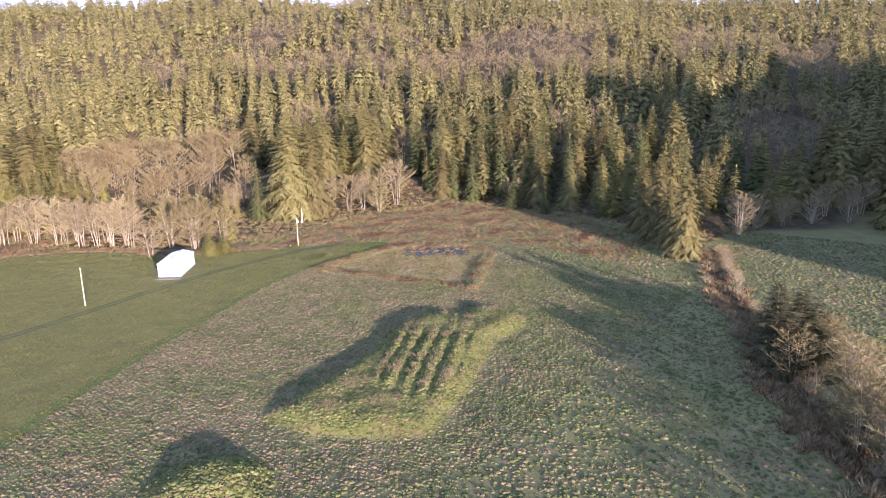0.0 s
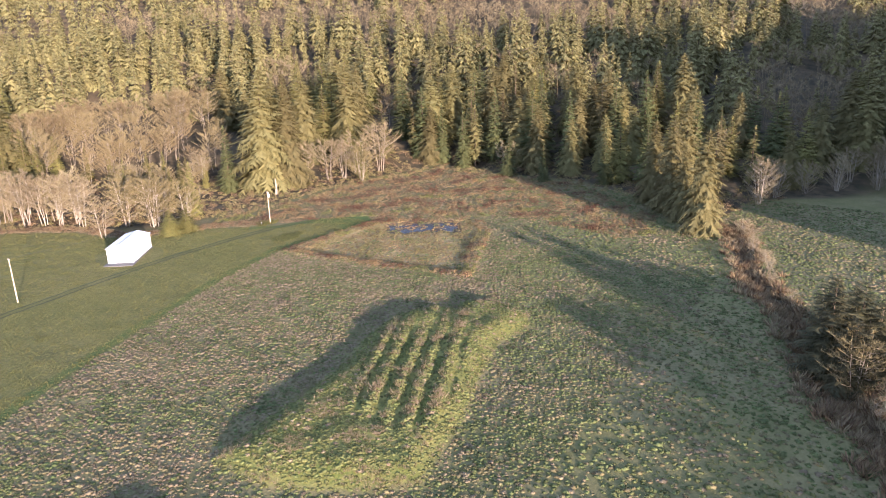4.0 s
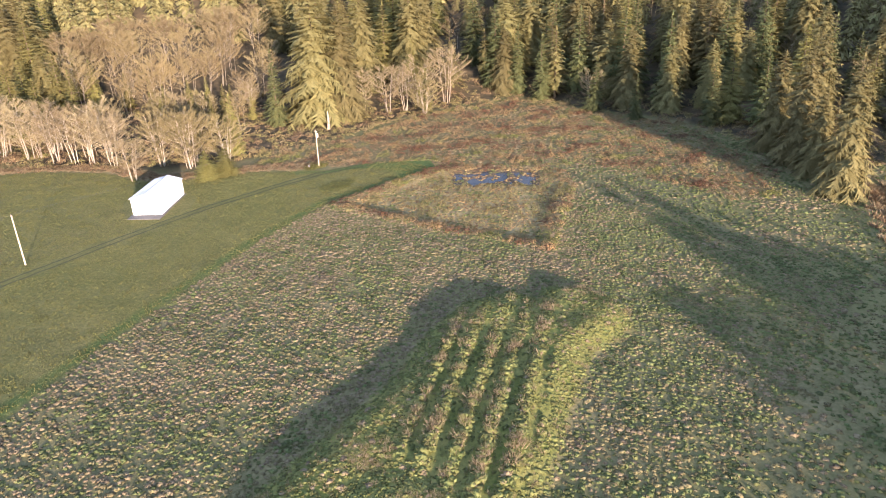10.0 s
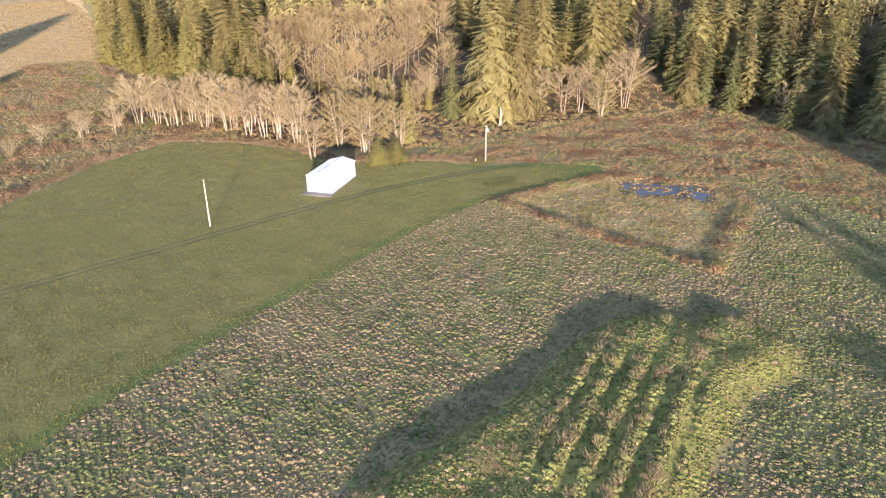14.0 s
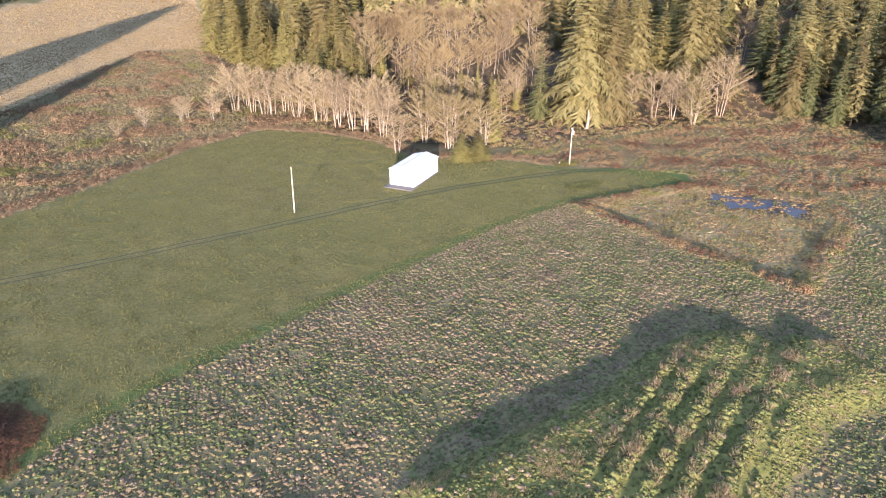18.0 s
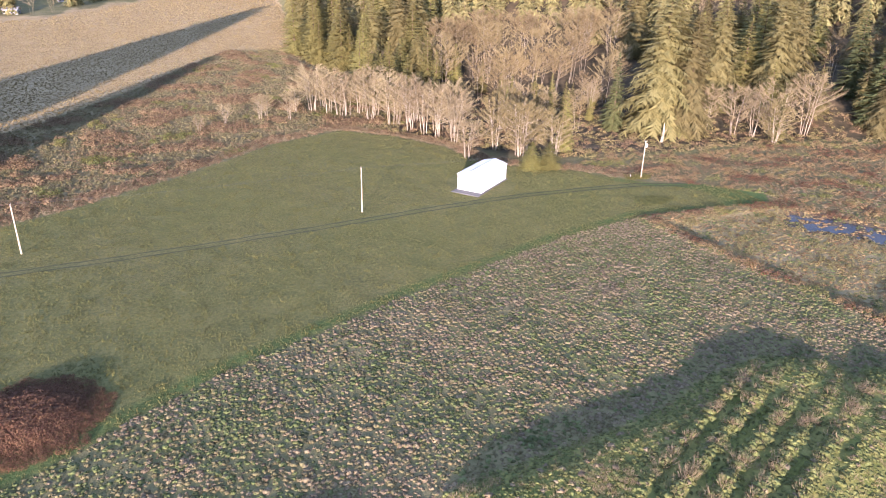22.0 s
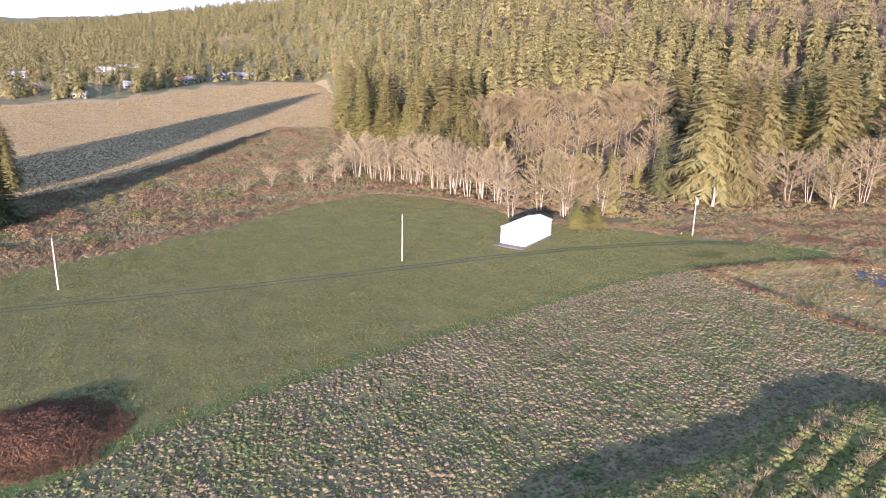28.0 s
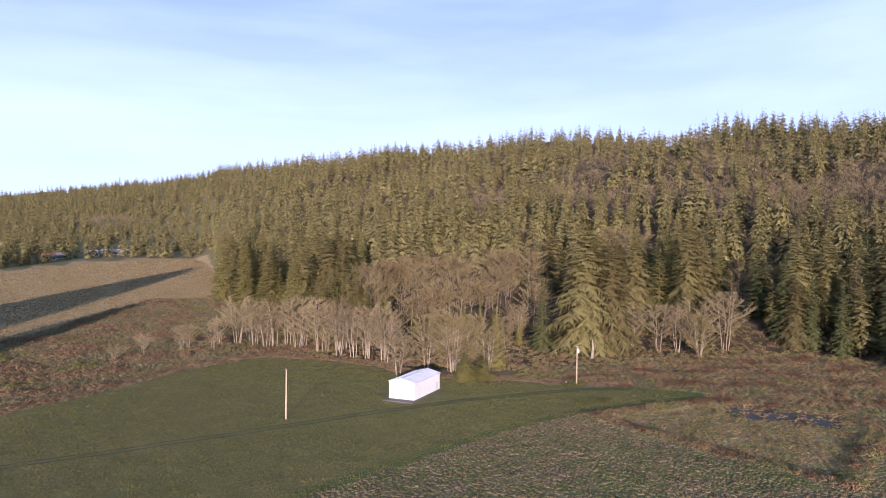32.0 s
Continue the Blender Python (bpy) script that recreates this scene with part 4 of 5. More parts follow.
# ---- grass, brambles and weeds ----
def tuft(seed, blades, height, wide, lean, w0=0.16, w1=0.30):
    r = random.Random(seed)
    v, f = [], []
    for _ in range(blades):
        a, b = r.uniform(0, 6.283), r.uniform(0, 6.283)
        ox, oy = r.uniform(0, 0.5) * wide * math.cos(a), r.uniform(0, 0.5) * wide * math.sin(a)
        h, w = height * r.uniform(0.55, 1.0), wide * r.uniform(w0, w1)
        dx, dy = lean * math.cos(a) * r.uniform(0.3, 1), lean * math.sin(a) * r.uniform(0.3, 1)
        n = len(v)
        v += [(ox - w * math.sin(b), oy + w * math.cos(b), -0.08), (ox + w * math.sin(b), oy - w * math.cos(b), -0.08), (ox + dx, oy + dy, h)]
        f.append((n, n + 1, n + 2))
    v, f = np.array(v, float), np.array(f, np.int64)
    return v, f, np.zeros(len(f), int)


def strew(name, mat, shapes, x, y, size, label, category="grass"):
    p = np.stack([x, y, land(x, y)], 1)
    r = np.random.RandomState(len(x) + 1)
    return stuff(name, shapes, p, size, r.uniform(0.85, 1.2, len(x)), [mat], label, category)


def bush(seed, n, leaf, tall=0.85, loose=0.45):
    """A rounded thicket of small leaves lying round its skin, with some stems inside."""
    r = random.Random(seed)
    v, f = [], []
    for k in range(n):
        a, up = r.uniform(0, 6.283), r.uniform(-0.05, 1.0)
        q = r.uniform(0.75, 1.1) if k % 5 else r.uniform(0.3, 0.8)
        flat = math.sqrt(max(0.0, 1 - up * up))
        out = Vector((flat * math.cos(a), flat * math.sin(a), up))
        c = Vector((1.1 * q * out.x, 1.1 * q * out.y, tall * q * out.z))
        u = out.orthogonal().normalized()
        w = out.cross(u)
        turn = r.uniform(0, 6.283)
        b = len(v)
        for i in range(3):
            t = turn + 2.094 * i + r.uniform(-0.4, 0.4)
            v.append(tuple(c + leaf * r.uniform(0.6, 1.2) * (u * math.cos(t) + w * math.sin(t) + out * r.uniform(-loose, loose))))
        f.append((b, b + 1, b + 2))
    return np.array(v), np.array(f), np.zeros(len(f), int)


def hummock(seed, tall=0.75, n=7, leaf=0.34, spread=0.5):
    """A ragged hummock: an uneven dome with loose leaves lying over it."""
    r = random.Random(seed)
    v, f = [], []
    for k, (q, h) in enumerate(((1.15, -0.15), (0.9, 0.2), (0.5, 0.42))):
        for i in range(5):
            a, g = 6.2832 * (i + 0.5 * k + r.uniform(-0.3, 0.3)) / 5, q * r.uniform(0.6, 1.35)
            v.append((g * math.cos(a), g * math.sin(a), tall * h * r.uniform(0.55, 1.45)))
    v.append((r.uniform(-0.25, 0.25), r.uniform(-0.25, 0.25), tall * 0.52))
    for k in range(2):
        for i in range(5):
            a, b = k * 5 + i, k * 5 + (i + 1) % 5
            f += [(a, b, b + 5), (a, b + 5, a + 5)]
    f += [(10 + i, 10 + (i + 1) % 5, 15) for i in range(5)]
    bv, bf, _ = bush(seed, n, leaf, spread, 0.6)
    v, f = np.array(v), np.array(f)
    f = np.concatenate([f, bf + len(v)])
    return np.concatenate([v, bv]), f, np.zeros(len(f), int)


HUMMOCKS = [hummock(s) for s in range(290, 302)]
BUSHES = [bush(s, 54, 0.16, 0.72, 0.6) for s in range(302, 312)]
CLODS = [bush(s, 9, 0.55, 0.4, 0.5) for s in range(272, 280)]
SHORT = [tuft(s, 9, 1.0, 3.6, 0.8, 0.045, 0.10) for s in range(232, 242)]
PLUMES = [tuft(s, 34, 1.0, 1.3, 0.75, 0.016, 0.036) for s in range(242, 248)]
THICKET = [bush(s, 120, 0.115) for s in range(280, 285)]
CLUMPS = [tuft(s, 44, 1.0, 1.9, 0.85, 0.035, 0.085) for s in range(75, 80)]


def cover(x0, x1, y0, y1, gap, seed):
    r = np.random.RandomState(seed)
    gx, gy = np.meshgrid(np.arange(x0, x1, gap), np.arange(y0, y1, gap))
    x, y = gx.ravel() + r.uniform(-0.6, 0.6, gx.size) * gap, gy.ravel() + r.uniform(-0.6, 0.6, gx.size) * gap
    return x, y, r


# rough field: closer set where the camera passes
def rough_field(x0, x1, y0, y1, gap, seed, grow, shapes):
    x, y, r = cover(x0, x1, y0, y1, gap, seed)
    a_, d_ = polar(x, y)
    keep = (inside(PASTURE, x, y) < 0.4) & (inside(MOUND, x, y) < -0.5) & (inside(MARSH, x, y) < 0) & ((inside(BRAMBLE, x, y) < 3) | (r.uniform(0, 1, len(x)) < 0.55)) & (along(STREAM, x, y) > 3) & (d_ < np.interp(a_, BASE_AZ, BASE_D) - 4) & (np.hypot(x + 63, y + 62) > 8)
    keep &= r.uniform(0, 1, len(x)) < 0.88 + 0.2 * waves(x, y, 20, 33)
    x, y = x[keep], y[keep]
    s = grow * r.uniform(0.24, 0.48, len(x)) * (1 + 0.3 * waves(x, y, 9, 34))
    kind = 0.5 - 0.2 * step(0.5 * (x - 30) - (y + 95), 0, 30) + 0.32 * r.uniform(-1, 1, len(x)) + 0.2 * waves(x, y, 34, 35) + 0.16 * waves(x, y, 8, 36) + 0.2 * waves(x, y, 2.2, 37)
    for lo, hi, mat, name, text in ((-9, 0.36, GRASS_DEEP, "green_tussock_grass", "fresh green tussock grass"), (0.36, 0.62, GRASS, "tussock_grass", "rough olive tussock grass"), (0.62, 9, GRASS_PALE, "pale_tussock_grass", "dry straw-coloured tussocks")):
        q = (kind > lo) & (kind <= hi)
        strew(name, mat, shapes, x[q], y[q], s[q], text)


rough_field(-75, 100, -135, -15, 0.62, 31, 1.0, HUMMOCKS)
rough_field(100, 190, -135, -15, 0.95, 131, 1.15, HUMMOCKS)
rough_field(-40, 190, -195, -135, 0.95, 132, 1.15, HUMMOCKS)
# mound: planted rows of tall grass with dry seed heads
x, y, r = cover(-22, 64, -126, -80, 0.5, 36)
m = inside(MOUND, x, y)
rowed = np.where(in_rows(x, y) > 0.5, np.cos(row_phase(x, y) * 6.283), 0.1)
keep = (m > -0.3) & (r.uniform(0, 1, len(x)) < np.where(m > 3, 0.45 + 0.45 * (rowed > 0.0), 0.8))
x, y, rowed = x[keep], y[keep], rowed[keep]
s = r.uniform(0.25, 0.55, len(x)) + 0.5 * (rowed > 0.2) * r.uniform(0.2, 1, len(x))
dry = r.uniform(0, 1, len(x)) < 0.10 + 0.5 * (waves(x, y, 8, 37) > 0.4)
strew("mound_grass", GRASS_GOLD, HUMMOCKS, x[~dry], y[~dry], s[~dry] * 0.75, "bright yellow-green grass in planted rows on the mound")
strew("dry_seed_heads", GRASS_SEED, PLUMES, x[dry], y[dry], s[dry] * 1.15, "dry pinkish seed heads among the rows")
x, y, r = cover(-18, 58, -122, -82, 0.9, 77)
m = inside(MOUND, x, y)
k = (m > 2) & (r.uniform(0, 1, len(x)) < np.where(in_rows(x, y) > 0.5, 0.85 * (np.cos(row_phase(x, y) * 6.283) > 0.25) * (waves(x, y, 4, 78) > -0.7), 0.28))
x, y = x[k], y[k]
pick = r.uniform(0, 1, len(x))
strew("mound_bunches", GRASS_GOLD, HUMMOCKS, x[pick < 0.6], y[pick < 0.6], r.uniform(0.32, 0.58, (pick < 0.6).sum()), "tall green bunches along the planted rows")
strew("dry_bunches", GRASS_SEED, HUMMOCKS, x[pick >= 0.6], y[pick >= 0.6], r.uniform(0.28, 0.5, (pick >= 0.6).sum()), "dry pinkish bunches along the planted rows")
x, y, r = cover(-48, -26, -116, -94, 0.7, 38)
k = np.hypot(x + 37, y + 105) < 9.5
strew("heap_grass", GRASS_GOLD, HUMMOCKS, x[k], y[k], r.uniform(0.4, 0.8, k.sum()), "yellow-green grass on a small heap")
# pasture: short tufts
x, y, r = cover(-110, 100, -90, 78, 0.7, 39)
k = (inside(PASTURE, x, y) > 0.5) & (along(TRACK, x, y) > 1.6) & (np.hypot(x - 36, y - 11) > 9)
strew("pasture_grass", GRASS_GREEN, SHORT, x[k], y[k], r.uniform(0.16, 0.30, k.sum()) * (1 + 0.4 * waves(x[k], y[k], 6, 72)), "short green pasture grass")
# brambles and weeds
x, y, r = cover(60, 192, -115, 30, 1.15, 40)
b, mar = inside(BRAMBLE, x, y), inside(MARSH, x, y)
edge = (np.abs(mar - 0.2) < 2.2) & (x < 118)
k = ((b > 0) & (r.uniform(0, 1, len(x)) < 0.8 + 0.3 * waves(x, y, 18, 41))) | edge
x, y = x[k], y[k]
s = r.uniform(0.4, 0.95, len(x)) * (1 + 0.5 * waves(x, y, 15, 42))
kind = 1.3 * waves(x, y, 17, 43) + r.uniform(-0.35, 0.35, len(x))
for lo, hi, mat, name, text in ((-9, -0.45, BRAMBLE_RED, "dark_brambles", "dark red-brown winter brambles"), (-0.45, -0.1, BRUSH, "bramble_thicket", "brown winter brambles"), (-0.1, 0.35, BRUSH_RUST, "rust_brush", "rust-coloured dry brush"), (0.35, 0.6, BRUSH_PALE, "dry_weeds", "pale dry weeds and reeds"),
                                 (0.6, 0.95, BRUSH_OLIVE, "olive_brush", "low olive-green brush"), (0.95, 9, BRUSH_GREEN, "green_brush", "fresh green weeds among the brambles")):
    q = (kind > lo) & (kind <= hi)
    strew(name, mat, BUSHES, x[q], y[q], s[q] * (0.75 if mat is BRUSH_PALE else 0.95), text, "brush")
x, y, r = cover(60, 122, -82, -24, 0.75, 44)
k = (inside(MARSH, x, y) > 1.5) & ((inside(POOL, x, y) < 0.5) | (waves(x, y, 5, 15) > -0.05)) & (r.uniform(0, 1, len(x)) < 0.6)
x, y = x[k], y[k]
kind = waves(x, y, 9, 145) + r.uniform(-0.45, 0.45, len(x))
for lo, hi, mat, name, text in ((-9, -0.5, BRUSH, "brown_rushes", "brown rushes in a wet hollow"), (-0.5, 0.0, BRUSH_RUST, "rust_reeds", "rust-coloured reeds in a wet hollow"), (0.0, 0.45, GRASS_STRAW, "marsh_reeds", "tan reeds and grass in a wet hollow"), (0.45, 9, GRASS_DEEP, "marsh_grass", "green grass in a wet hollow")):
    q = (kind > lo) & (kind <= hi)
    strew(name, mat, HUMMOCKS, x[q], y[q], r.uniform(0.22, 0.48, q.sum()), text)
x, y, r = cover(60, 122, -82, -24, 1.1, 144)
k = (inside(MARSH, x, y) > 1.5) & (inside(POOL, x, y) < 1.5)
strew("marsh_weeds", BRUSH_OLIVE, BUSHES, x[k], y[k], r.uniform(0.3, 0.6, k.sum()) * (1 + 0.5 * waves(x[k], y[k], 11, 76)), "pale dry weeds in the hollow", "brush")
# brushland beyond the pasture
x, y, r = cover(-150, 48, 0, 235, 1.35, 45)
k = (inside(BRUSHLAND, x, y) > 0) & (r.uniform(0, 1, len(x)) < 0.6 + 0.25 * waves(x, y, 20, 74))
x, y = x[k], y[k]
s = r.uniform(0.35, 0.85, len(x)) * (1 + 0.45 * waves(x, y, 14, 46))
kind = 1.2 * waves(x, y, 15, 47) + r.uniform(-0.4, 0.4, len(x))
for lo, hi, mat, name, text in ((-9, -0.3, BRUSH, "bramble_thicket", "dark red-brown brambles beyond the pasture"), (-0.3, 0.5, BRUSH_PALE, "dry_weeds", "pale dry weeds beyond the pasture"), (0.5, 9, BRUSH_OLIVE, "olive_brush", "olive-green brush beyond the pasture")):
    q = (kind > lo) & (kind <= hi)
    strew(name, mat, BUSHES, x[q], y[q], s[q] * (0.75 if mat is BRUSH_PALE else 0.95), text, "brush")
x, y, r = cover(-150, 48, 0, 240, 1.15, 75)
k = (inside(BRUSHLAND, x, y) > 1) & (r.uniform(0, 1, len(x)) < 0.7)
strew("brushland_grass", GRASS, CLODS, x[k], y[k], r.uniform(0.4, 0.8, k.sum()), "olive and tan grass among the brambles")
x, y, r = cover(-150, 48, 0, 235, 1.6, 92)
k = (inside(BRUSHLAND, x, y) > 1) & (waves(x, y, 26, 93) + 0.4 * waves(x, y, 9, 94) > 0.3)
strew("bramble_bushes", BRUSH, BUSHES, x[k], y[k], r.uniform(0.9, 1.9, k.sum()), "dark brown bramble bushes beyond the pasture", "bush")
k = (inside(BRUSHLAND, x, y) > 1) & (waves(x, y, 30, 95) + 0.4 * waves(x, y, 9, 96) > 0.75)
strew("green_bushes", BRUSH_GREEN, BUSHES, x[k], y[k], r.uniform(0.6, 1.5, k.sum()), "olive-green bushes beyond the pasture", "bush")
# straw field: dry grass
for x0, x1, y0, y1, gap, grow in ((-190, 70, 20, 330, 1.2, 0.62), (-330, 80, 330, 560, 2.0, 0.95)):
    x, y, r = cover(x0, x1, y0, y1, gap, 73)
    a_, d_ = polar(x, y)
    k = ((inside(STRAWFIELD, x, y) > 0) | ((d_ > 335) & (a_ < 13))) & (d_ < np.interp(a_, BASE_AZ, BASE_D) - 5) & (inside(BRUSHLAND, x, y) < 0) & (r.uniform(0, 1, len(x)) < 0.85)
    strew("straw_grass", GRASS_STRAW, CLODS, x[k], y[k], grow * r.uniform(0.5, 1.0, k.sum()), "dry tan grass of the brown field")
# the brown rim along the pasture's far side
x, y, r = cover(-130, 84, -18, 92, 0.9, 71)
q = inside(PASTURE, x, y)
k = (q < -0.6) & (q > -6.5) & (y > 0.2 * x - 12) & (r.uniform(0, 1, len(x)) < 0.8)
x, y = x[k], y[k]
kind = r.uniform(0, 1, len(x))
strew("rim_brambles", BRUSH, BUSHES, x[kind < 0.55], y[kind < 0.55], r.uniform(0.5, 1.2, (kind < 0.55).sum()), "brown brambles rimming the pasture", "brush")
strew("rim_weeds", BRUSH_PALE, BUSHES, x[kind >= 0.55], y[kind >= 0.55], r.uniform(0.4, 1.0, (kind >= 0.55).sum()), "pale dry weeds rimming the pasture", "brush")
# the bramble mound at the pasture's near corner
x, y, r = cover(-76, -50, -76, -48, 0.55, 48)
dd_ = np.hypot((x + 63) * 0.95, y + 62)
k = dd_ < 10 + waves(x, y, 7, 49)
x, y, dd_ = x[k], y[k], dd_[k]
strew("bramble_bush", BRAMBLE_RED, THICKET, x, y, 0.45 + 1.0 * step(10 - dd_, 0, 8) * r.uniform(0.6, 1, len(x)), "dense red-brown bramble bush", "bush")
# along the stream and the forest edge
line = np.array(STREAM[:9], float)
r = np.random.RandomState(50)
t = r.uniform(0, len(line) - 1.001, 900)
i = t.astype(int)
p = line[i] + (line[i + 1] - line[i]) * (t - i)[:, None] + r.normal(0, 2.6, (900, 2))
for q, mat, name, text in ((np.arange(0, 450), BRUSH, "stream_brambles", "dark brambles along the stream"), (np.arange(450, 900), BRUSH_PALE, "stream_weeds", "dry weeds along the stream")):
    strew(name, mat, CLUMPS, p[q, 0], p[q, 1], r.uniform(0.6, 1.7, len(q)), text, "brush")
r = np.random.RandomState(51)
az_, off = r.uniform(12, 86, 6200), r.uniform(-60, 24, 6200)
dd_ = np.interp(az_, BASE_AZ, BASE_D) + off
x, y = EYE0[0] + dd_ * np.sin(np.radians(az_)), EYE0[1] + dd_ * np.cos(np.radians(az_))
k = (inside(PASTURE, x, y) < -1.5) & (inside(BRAMBLE, x, y) < 3) & ((az_ < 54) | (off > -8))
x, y = x[k], y[k]
kind = waves(x, y, 16, 91) + r.uniform(-0.6, 0.6, len(x))
for lo, hi, mat, shape, name, text in ((-9, -0.15, BRUSH, BUSHES, "undergrowth", "dark undergrowth below the forest edge"), (-0.15, 0.45, BRUSH_OLIVE, BUSHES, "olive_undergrowth", "olive brush below the forest edge"), (0.45, 9, GRASS_STRAW, BUSHES, "dry_undergrowth", "dry grass below the forest edge")):
    q = (kind > lo) & (kind <= hi)
    strew(name, mat, shape, x[q], y[q], r.uniform(0.5, 1.4, q.sum()), text, "brush")


# ---- the lane's ruts ----
def ribbon(line, off, wide, lift, seed):
    r = random.Random(seed)
    v, f = [], []
    for (ax, ay), (bx, by) in zip(line, line[1:]):
        L = math.hypot(bx - ax, by - ay)
        n = max(2, int(L / 1.2))
        for k in range(n):
            t = k / n
            nx, ny = -(by - ay) / L, (bx - ax) / L
            o, w = off + r.uniform(-0.06, 0.06), wide * r.uniform(0.7, 1.25) / 2
            for s_ in (-w, w):
                x, y = ax + (bx - ax) * t + nx * (o + s_), ay + (by - ay) * t + ny * (o + s_)
                v.append((x, y, float(land(x, y)) + lift))
    f = [(i, i + 2, i + 3, i + 1) for i in range(0, len(v) - 3, 2)]
    return v, f


RUT = plain("rut_soil", (0.055, 0.06, 0.022), (0.13, 0.115, 0.05), 1.2, 0.95, 0.3)
lane = tagged(new("track"), "pair of worn wheel ruts across the pasture", "track", kind="structure")
for off in (-1.0, 1.0):
    v, f = ribbon(TRACK, off, 0.5, 0.05, 60)
    part("rut", v, f, RUT, lane)

# ---- standing water ----
WATER = plain("pool_water", (0.03, 0.03, 0.03), (0.05, 0.05, 0.048), 0.3, 0.22)
v = [(x, y, -0.62) for x, y in POOL]
tagged(part("water", v, [tuple(range(len(v)))], WATER), "shallow dark pool reflecting the sky among reeds", "water", kind="structure")

# ---- small things by the lane ----
v, f = [], []
tube(v, f, (0, 0, -0.3), (0, 0, 0.95), 0.09, 0.09, 8)
n = len(v)
v.append((0, 0, 1.0))
f += [(n - 8 + k, n - 8 + (k + 1) % 8, n) for k in range(8)]
post = tagged(part("marker_post", v, f, WHITE_METAL), "short white marker post beside the power pole", "post")
post.matrix_basis = pose(78.6, 3.6, float(land(78.6, 3.6)))
v, f = [], []
pts = [(0, 0, -0.3, 0.75), (0.1, 0, 1.2, 0.5), (0.25, 0.1, 3.0, 0.38), (0.3, 0.2, 5.0, 0.26), (0.2, 0.2, 6.4, 0.08)]
for a, b in zip(pts, pts[1:]):
    tube(v, f, a[:3], b[:3], a[3], b[3], 9)
tube(v, f, (0.25, 0.1, 3.0), (1.2, -0.4, 4.3), 0.16, 0.05, 6)
snag = tagged(part("tree_snag", v, f, BARK_PALE), "pale broken trunk below the great spruce", "snag")
snag.matrix_basis = pose(113, 34, float(land(113, 34)))
x, y, r = cover(66, 78, -19, -11, 0.8, 66)
k = np.hypot((x - 72) * 0.55, y + 15) < 3
strew("rush_clump", NEEDLE_DARK, CLUMPS, x[k], y[k], r.uniform(0.3, 0.6, k.sum()), "dark rushes in the pasture", "rushes")
x, y, r = cover(76, 86, 1, 7, 0.7, 67)
k = np.hypot((x - 81) * 0.6, y - 3.5) < 2.2
strew("green_shrub", GRASS_GREEN, CLUMPS, x[k], y[k], r.uniform(0.5, 0.9, k.sum()), "green weeds round the pole's foot", "weeds")


# ---- the town beyond the brown field ----
HOUSE_WALL = [plain("house_white", (0.30, 0.295, 0.28), (0.40, 0.39, 0.37), 0.3, 0.7), plain("house_tan", (0.27, 0.22, 0.17), (0.37, 0.31, 0.24), 0.3, 0.8), plain("house_grey", (0.25, 0.26, 0.28), (0.35, 0.36, 0.38), 0.3, 0.8)]
HOUSE_ROOF = [plain("roof_grey", (0.20, 0.20, 0.21), (0.32, 0.32, 0.33), 0.5, 0.85), plain("roof_red", (0.34, 0.13, 0.08), (0.46, 0.2, 0.12), 0.5, 0.85), plain("roof_pale", (0.32, 0.32, 0.32), (0.44, 0.44, 0.44), 0.5, 0.7)]
PANE = plain("window_dark", (0.03, 0.035, 0.04), (0.06, 0.065, 0.07), 1.0, 0.15)


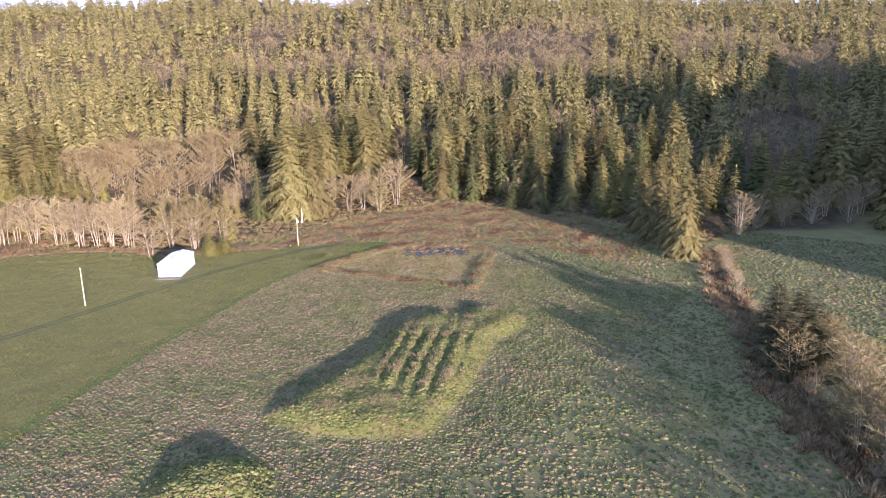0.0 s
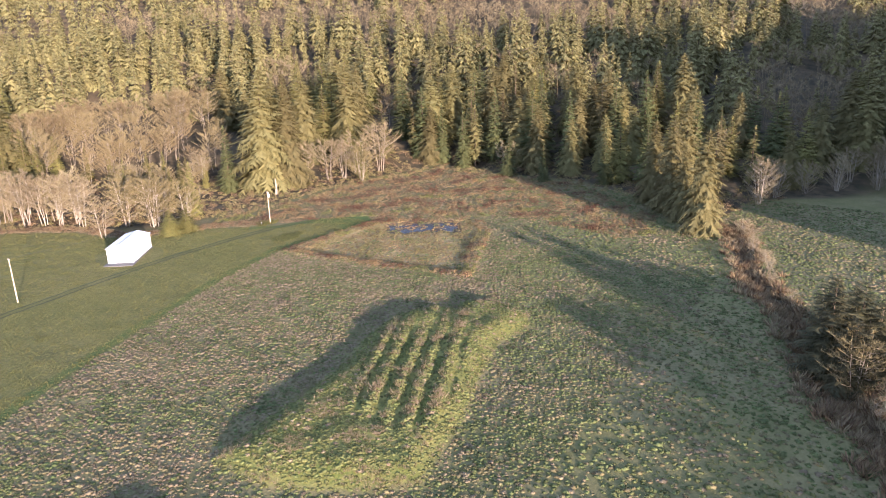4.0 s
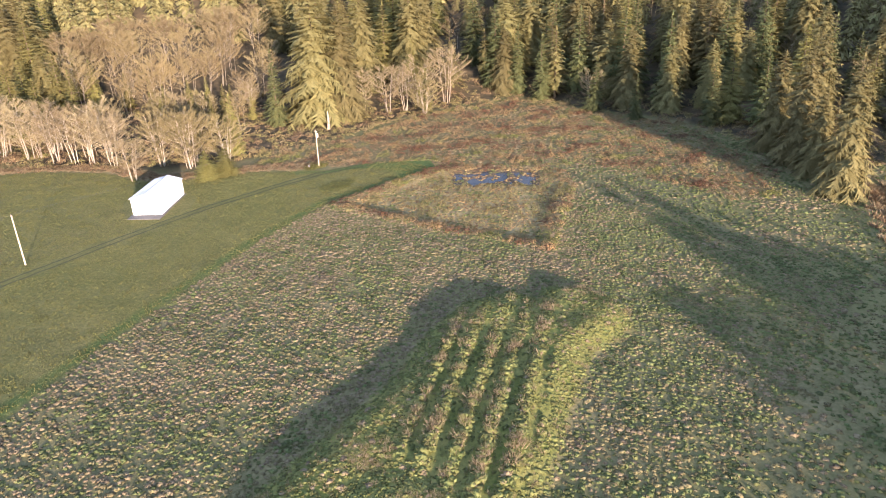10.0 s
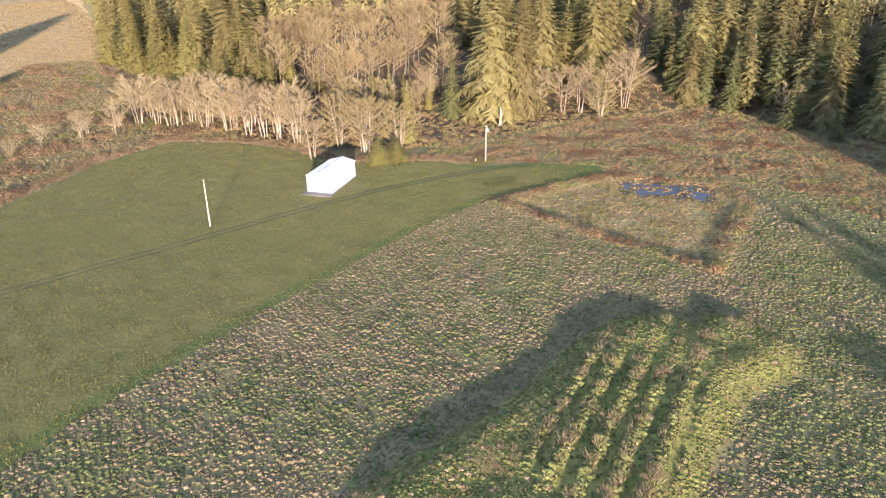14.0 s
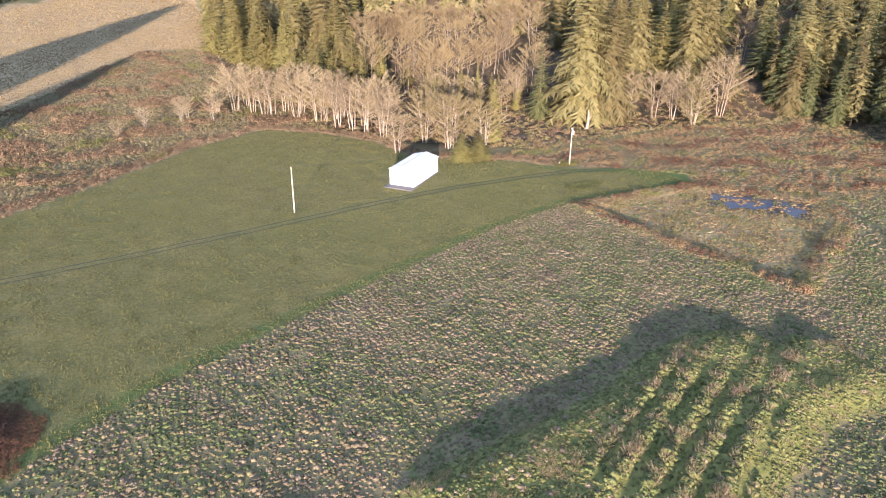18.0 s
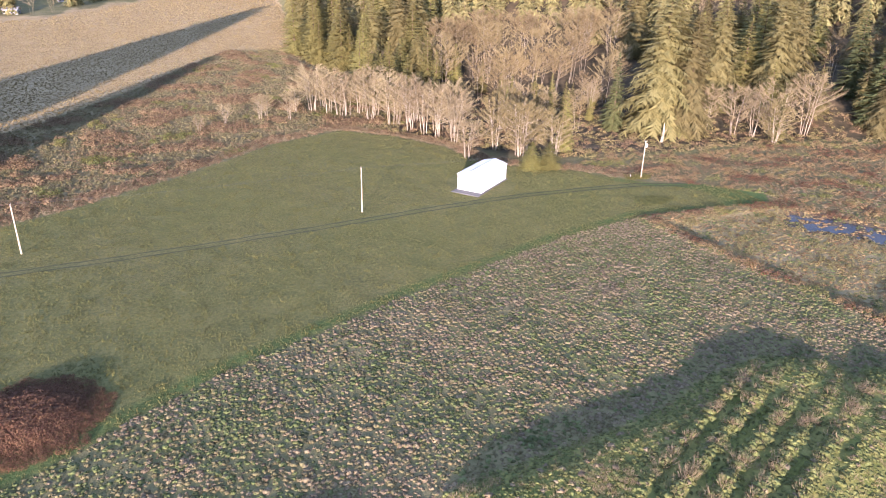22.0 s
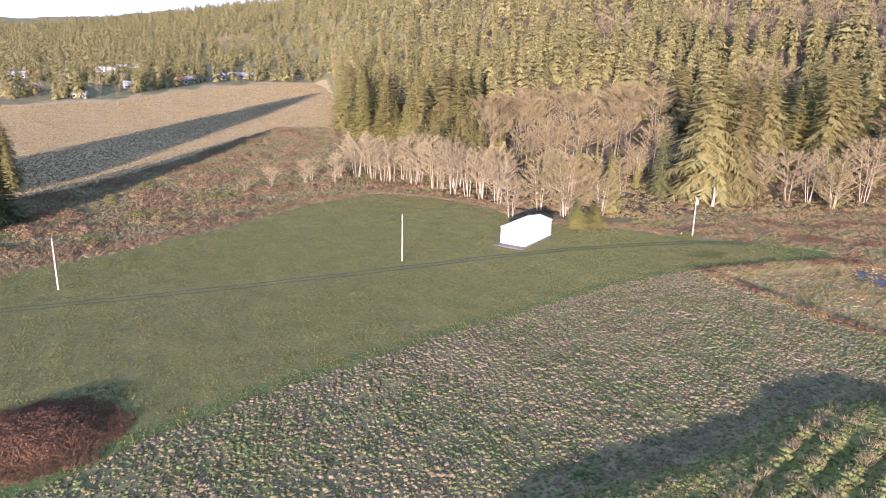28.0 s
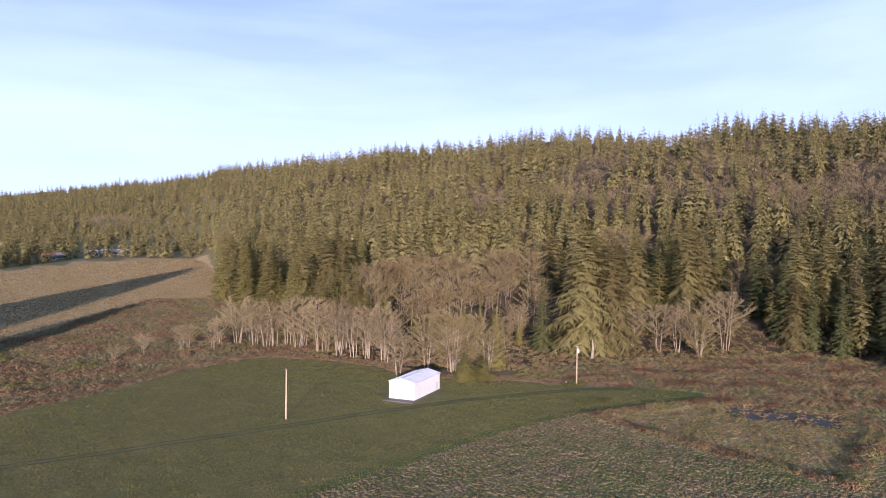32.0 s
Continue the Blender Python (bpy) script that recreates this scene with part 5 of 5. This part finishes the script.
def build_house(x, y, L, W, H, turn, wall, roof, label):
    house = tagged(new("house"), label, "house", "houses of the far town")
    house.matrix_basis = pose(x, y, float(land(x, y)) - 0.2, 0, 0, turn)
    R = H + W * 0.24
    v = [(-L / 2, -W / 2, -2), (L / 2, -W / 2, -2), (L / 2, W / 2, -2), (-L / 2, W / 2, -2), (-L / 2, -W / 2, H), (L / 2, -W / 2, H), (L / 2, W / 2, H), (-L / 2, W / 2, H), (-L / 2, 0, R), (L / 2, 0, R)]
    f = [(0, 1, 5, 4), (2, 3, 7, 6), (1, 2, 6, 9, 5), (3, 0, 4, 8, 7)]
    part("wall", v, f, wall, house)
    for s_ in (-1, 1):
        a = [(-L / 2 - 0.5, 0, R + 0.1), (L / 2 + 0.5, 0, R + 0.1), (L / 2 + 0.5, s_ * (W / 2 + 0.6), H - 0.15), (-L / 2 - 0.5, s_ * (W / 2 + 0.6), H - 0.15)]
        v = a + [(p[0], p[1], p[2] + 0.25) for p in a]
        part("roof", v, [(0, 1, 2, 3), (7, 6, 5, 4), (0, 4, 5, 1), (1, 5, 6, 2), (2, 6, 7, 3), (3, 7, 4, 0)], roof, house)
    v, f = [], []
    box(v, f, L * 0.2, L * 0.2 + 0.9, -0.45, 0.45, R - 0.5, R + 1.0)
    part("chimney", v, f, HOUSE_WALL[1], house)
    for k in range(4):
        xx = -L / 2 + (k + 0.5) * L / 4
        v, f = [], []
        box(v, f, xx - 0.7, xx + 0.7, -W / 2 - 0.06, -W / 2 - 0.003, 1.0, 2.3)
        part("window", v, f, PANE, house)


TOWN = [(-318, 1119, 22, 12, 4.5, 5, 0, 2), (-295, 1137, 16, 10, 4, 20, 1, 1), (-185, 814, 14, 9, 4, -10, 0, 0), (-197, 1176, 24, 12, 6, 10, 0, 2), (-163, 1189, 30, 14, 7, 0, 2, 2), (-134, 871, 13, 9, 5, 15, 0, 2), (-150, 985, 16, 10, 5, 5, 2, 0),
        (-110, 955, 14, 9, 5, -15, 1, 0), (-72, 866, 18, 10, 4.5, 8, 0, 1), (-60, 884, 14, 9, 4.5, 30, 0, 0), (-19, 899, 14, 9, 4, -8, 2, 0), (1, 920, 20, 10, 4.5, 12, 0, 2), (17, 904, 16, 10, 5, -5, 1, 2), (-250, 900, 15, 9, 4, 0, 1, 0), (-215, 930, 14, 9, 4, 25, 0, 0), (-240, 1060, 18, 10, 5, 10, 2, 2)]
for x, y, L, W, H, turn, a, b in TOWN:
    # streets on the rise beyond the field
    az_, d_ = polar(x, y)
    d_ = float(np.interp(az_, BASE_AZ, BASE_D)) + 22 + 0.42 * (d_ - 970)
    x, y, L, W, H = EYE0[0] + d_ * math.sin(radians(az_)), EYE0[1] + d_ * math.cos(radians(az_)), L * 0.62, W * 0.7, H * 0.75
    build_house(x, y, L, W, H, turn, HOUSE_WALL[a], HOUSE_ROOF[b], ("white", "tan", "grey")[a] + " house with a " + ("grey", "red", "pale")[b] + " gable roof among trees")
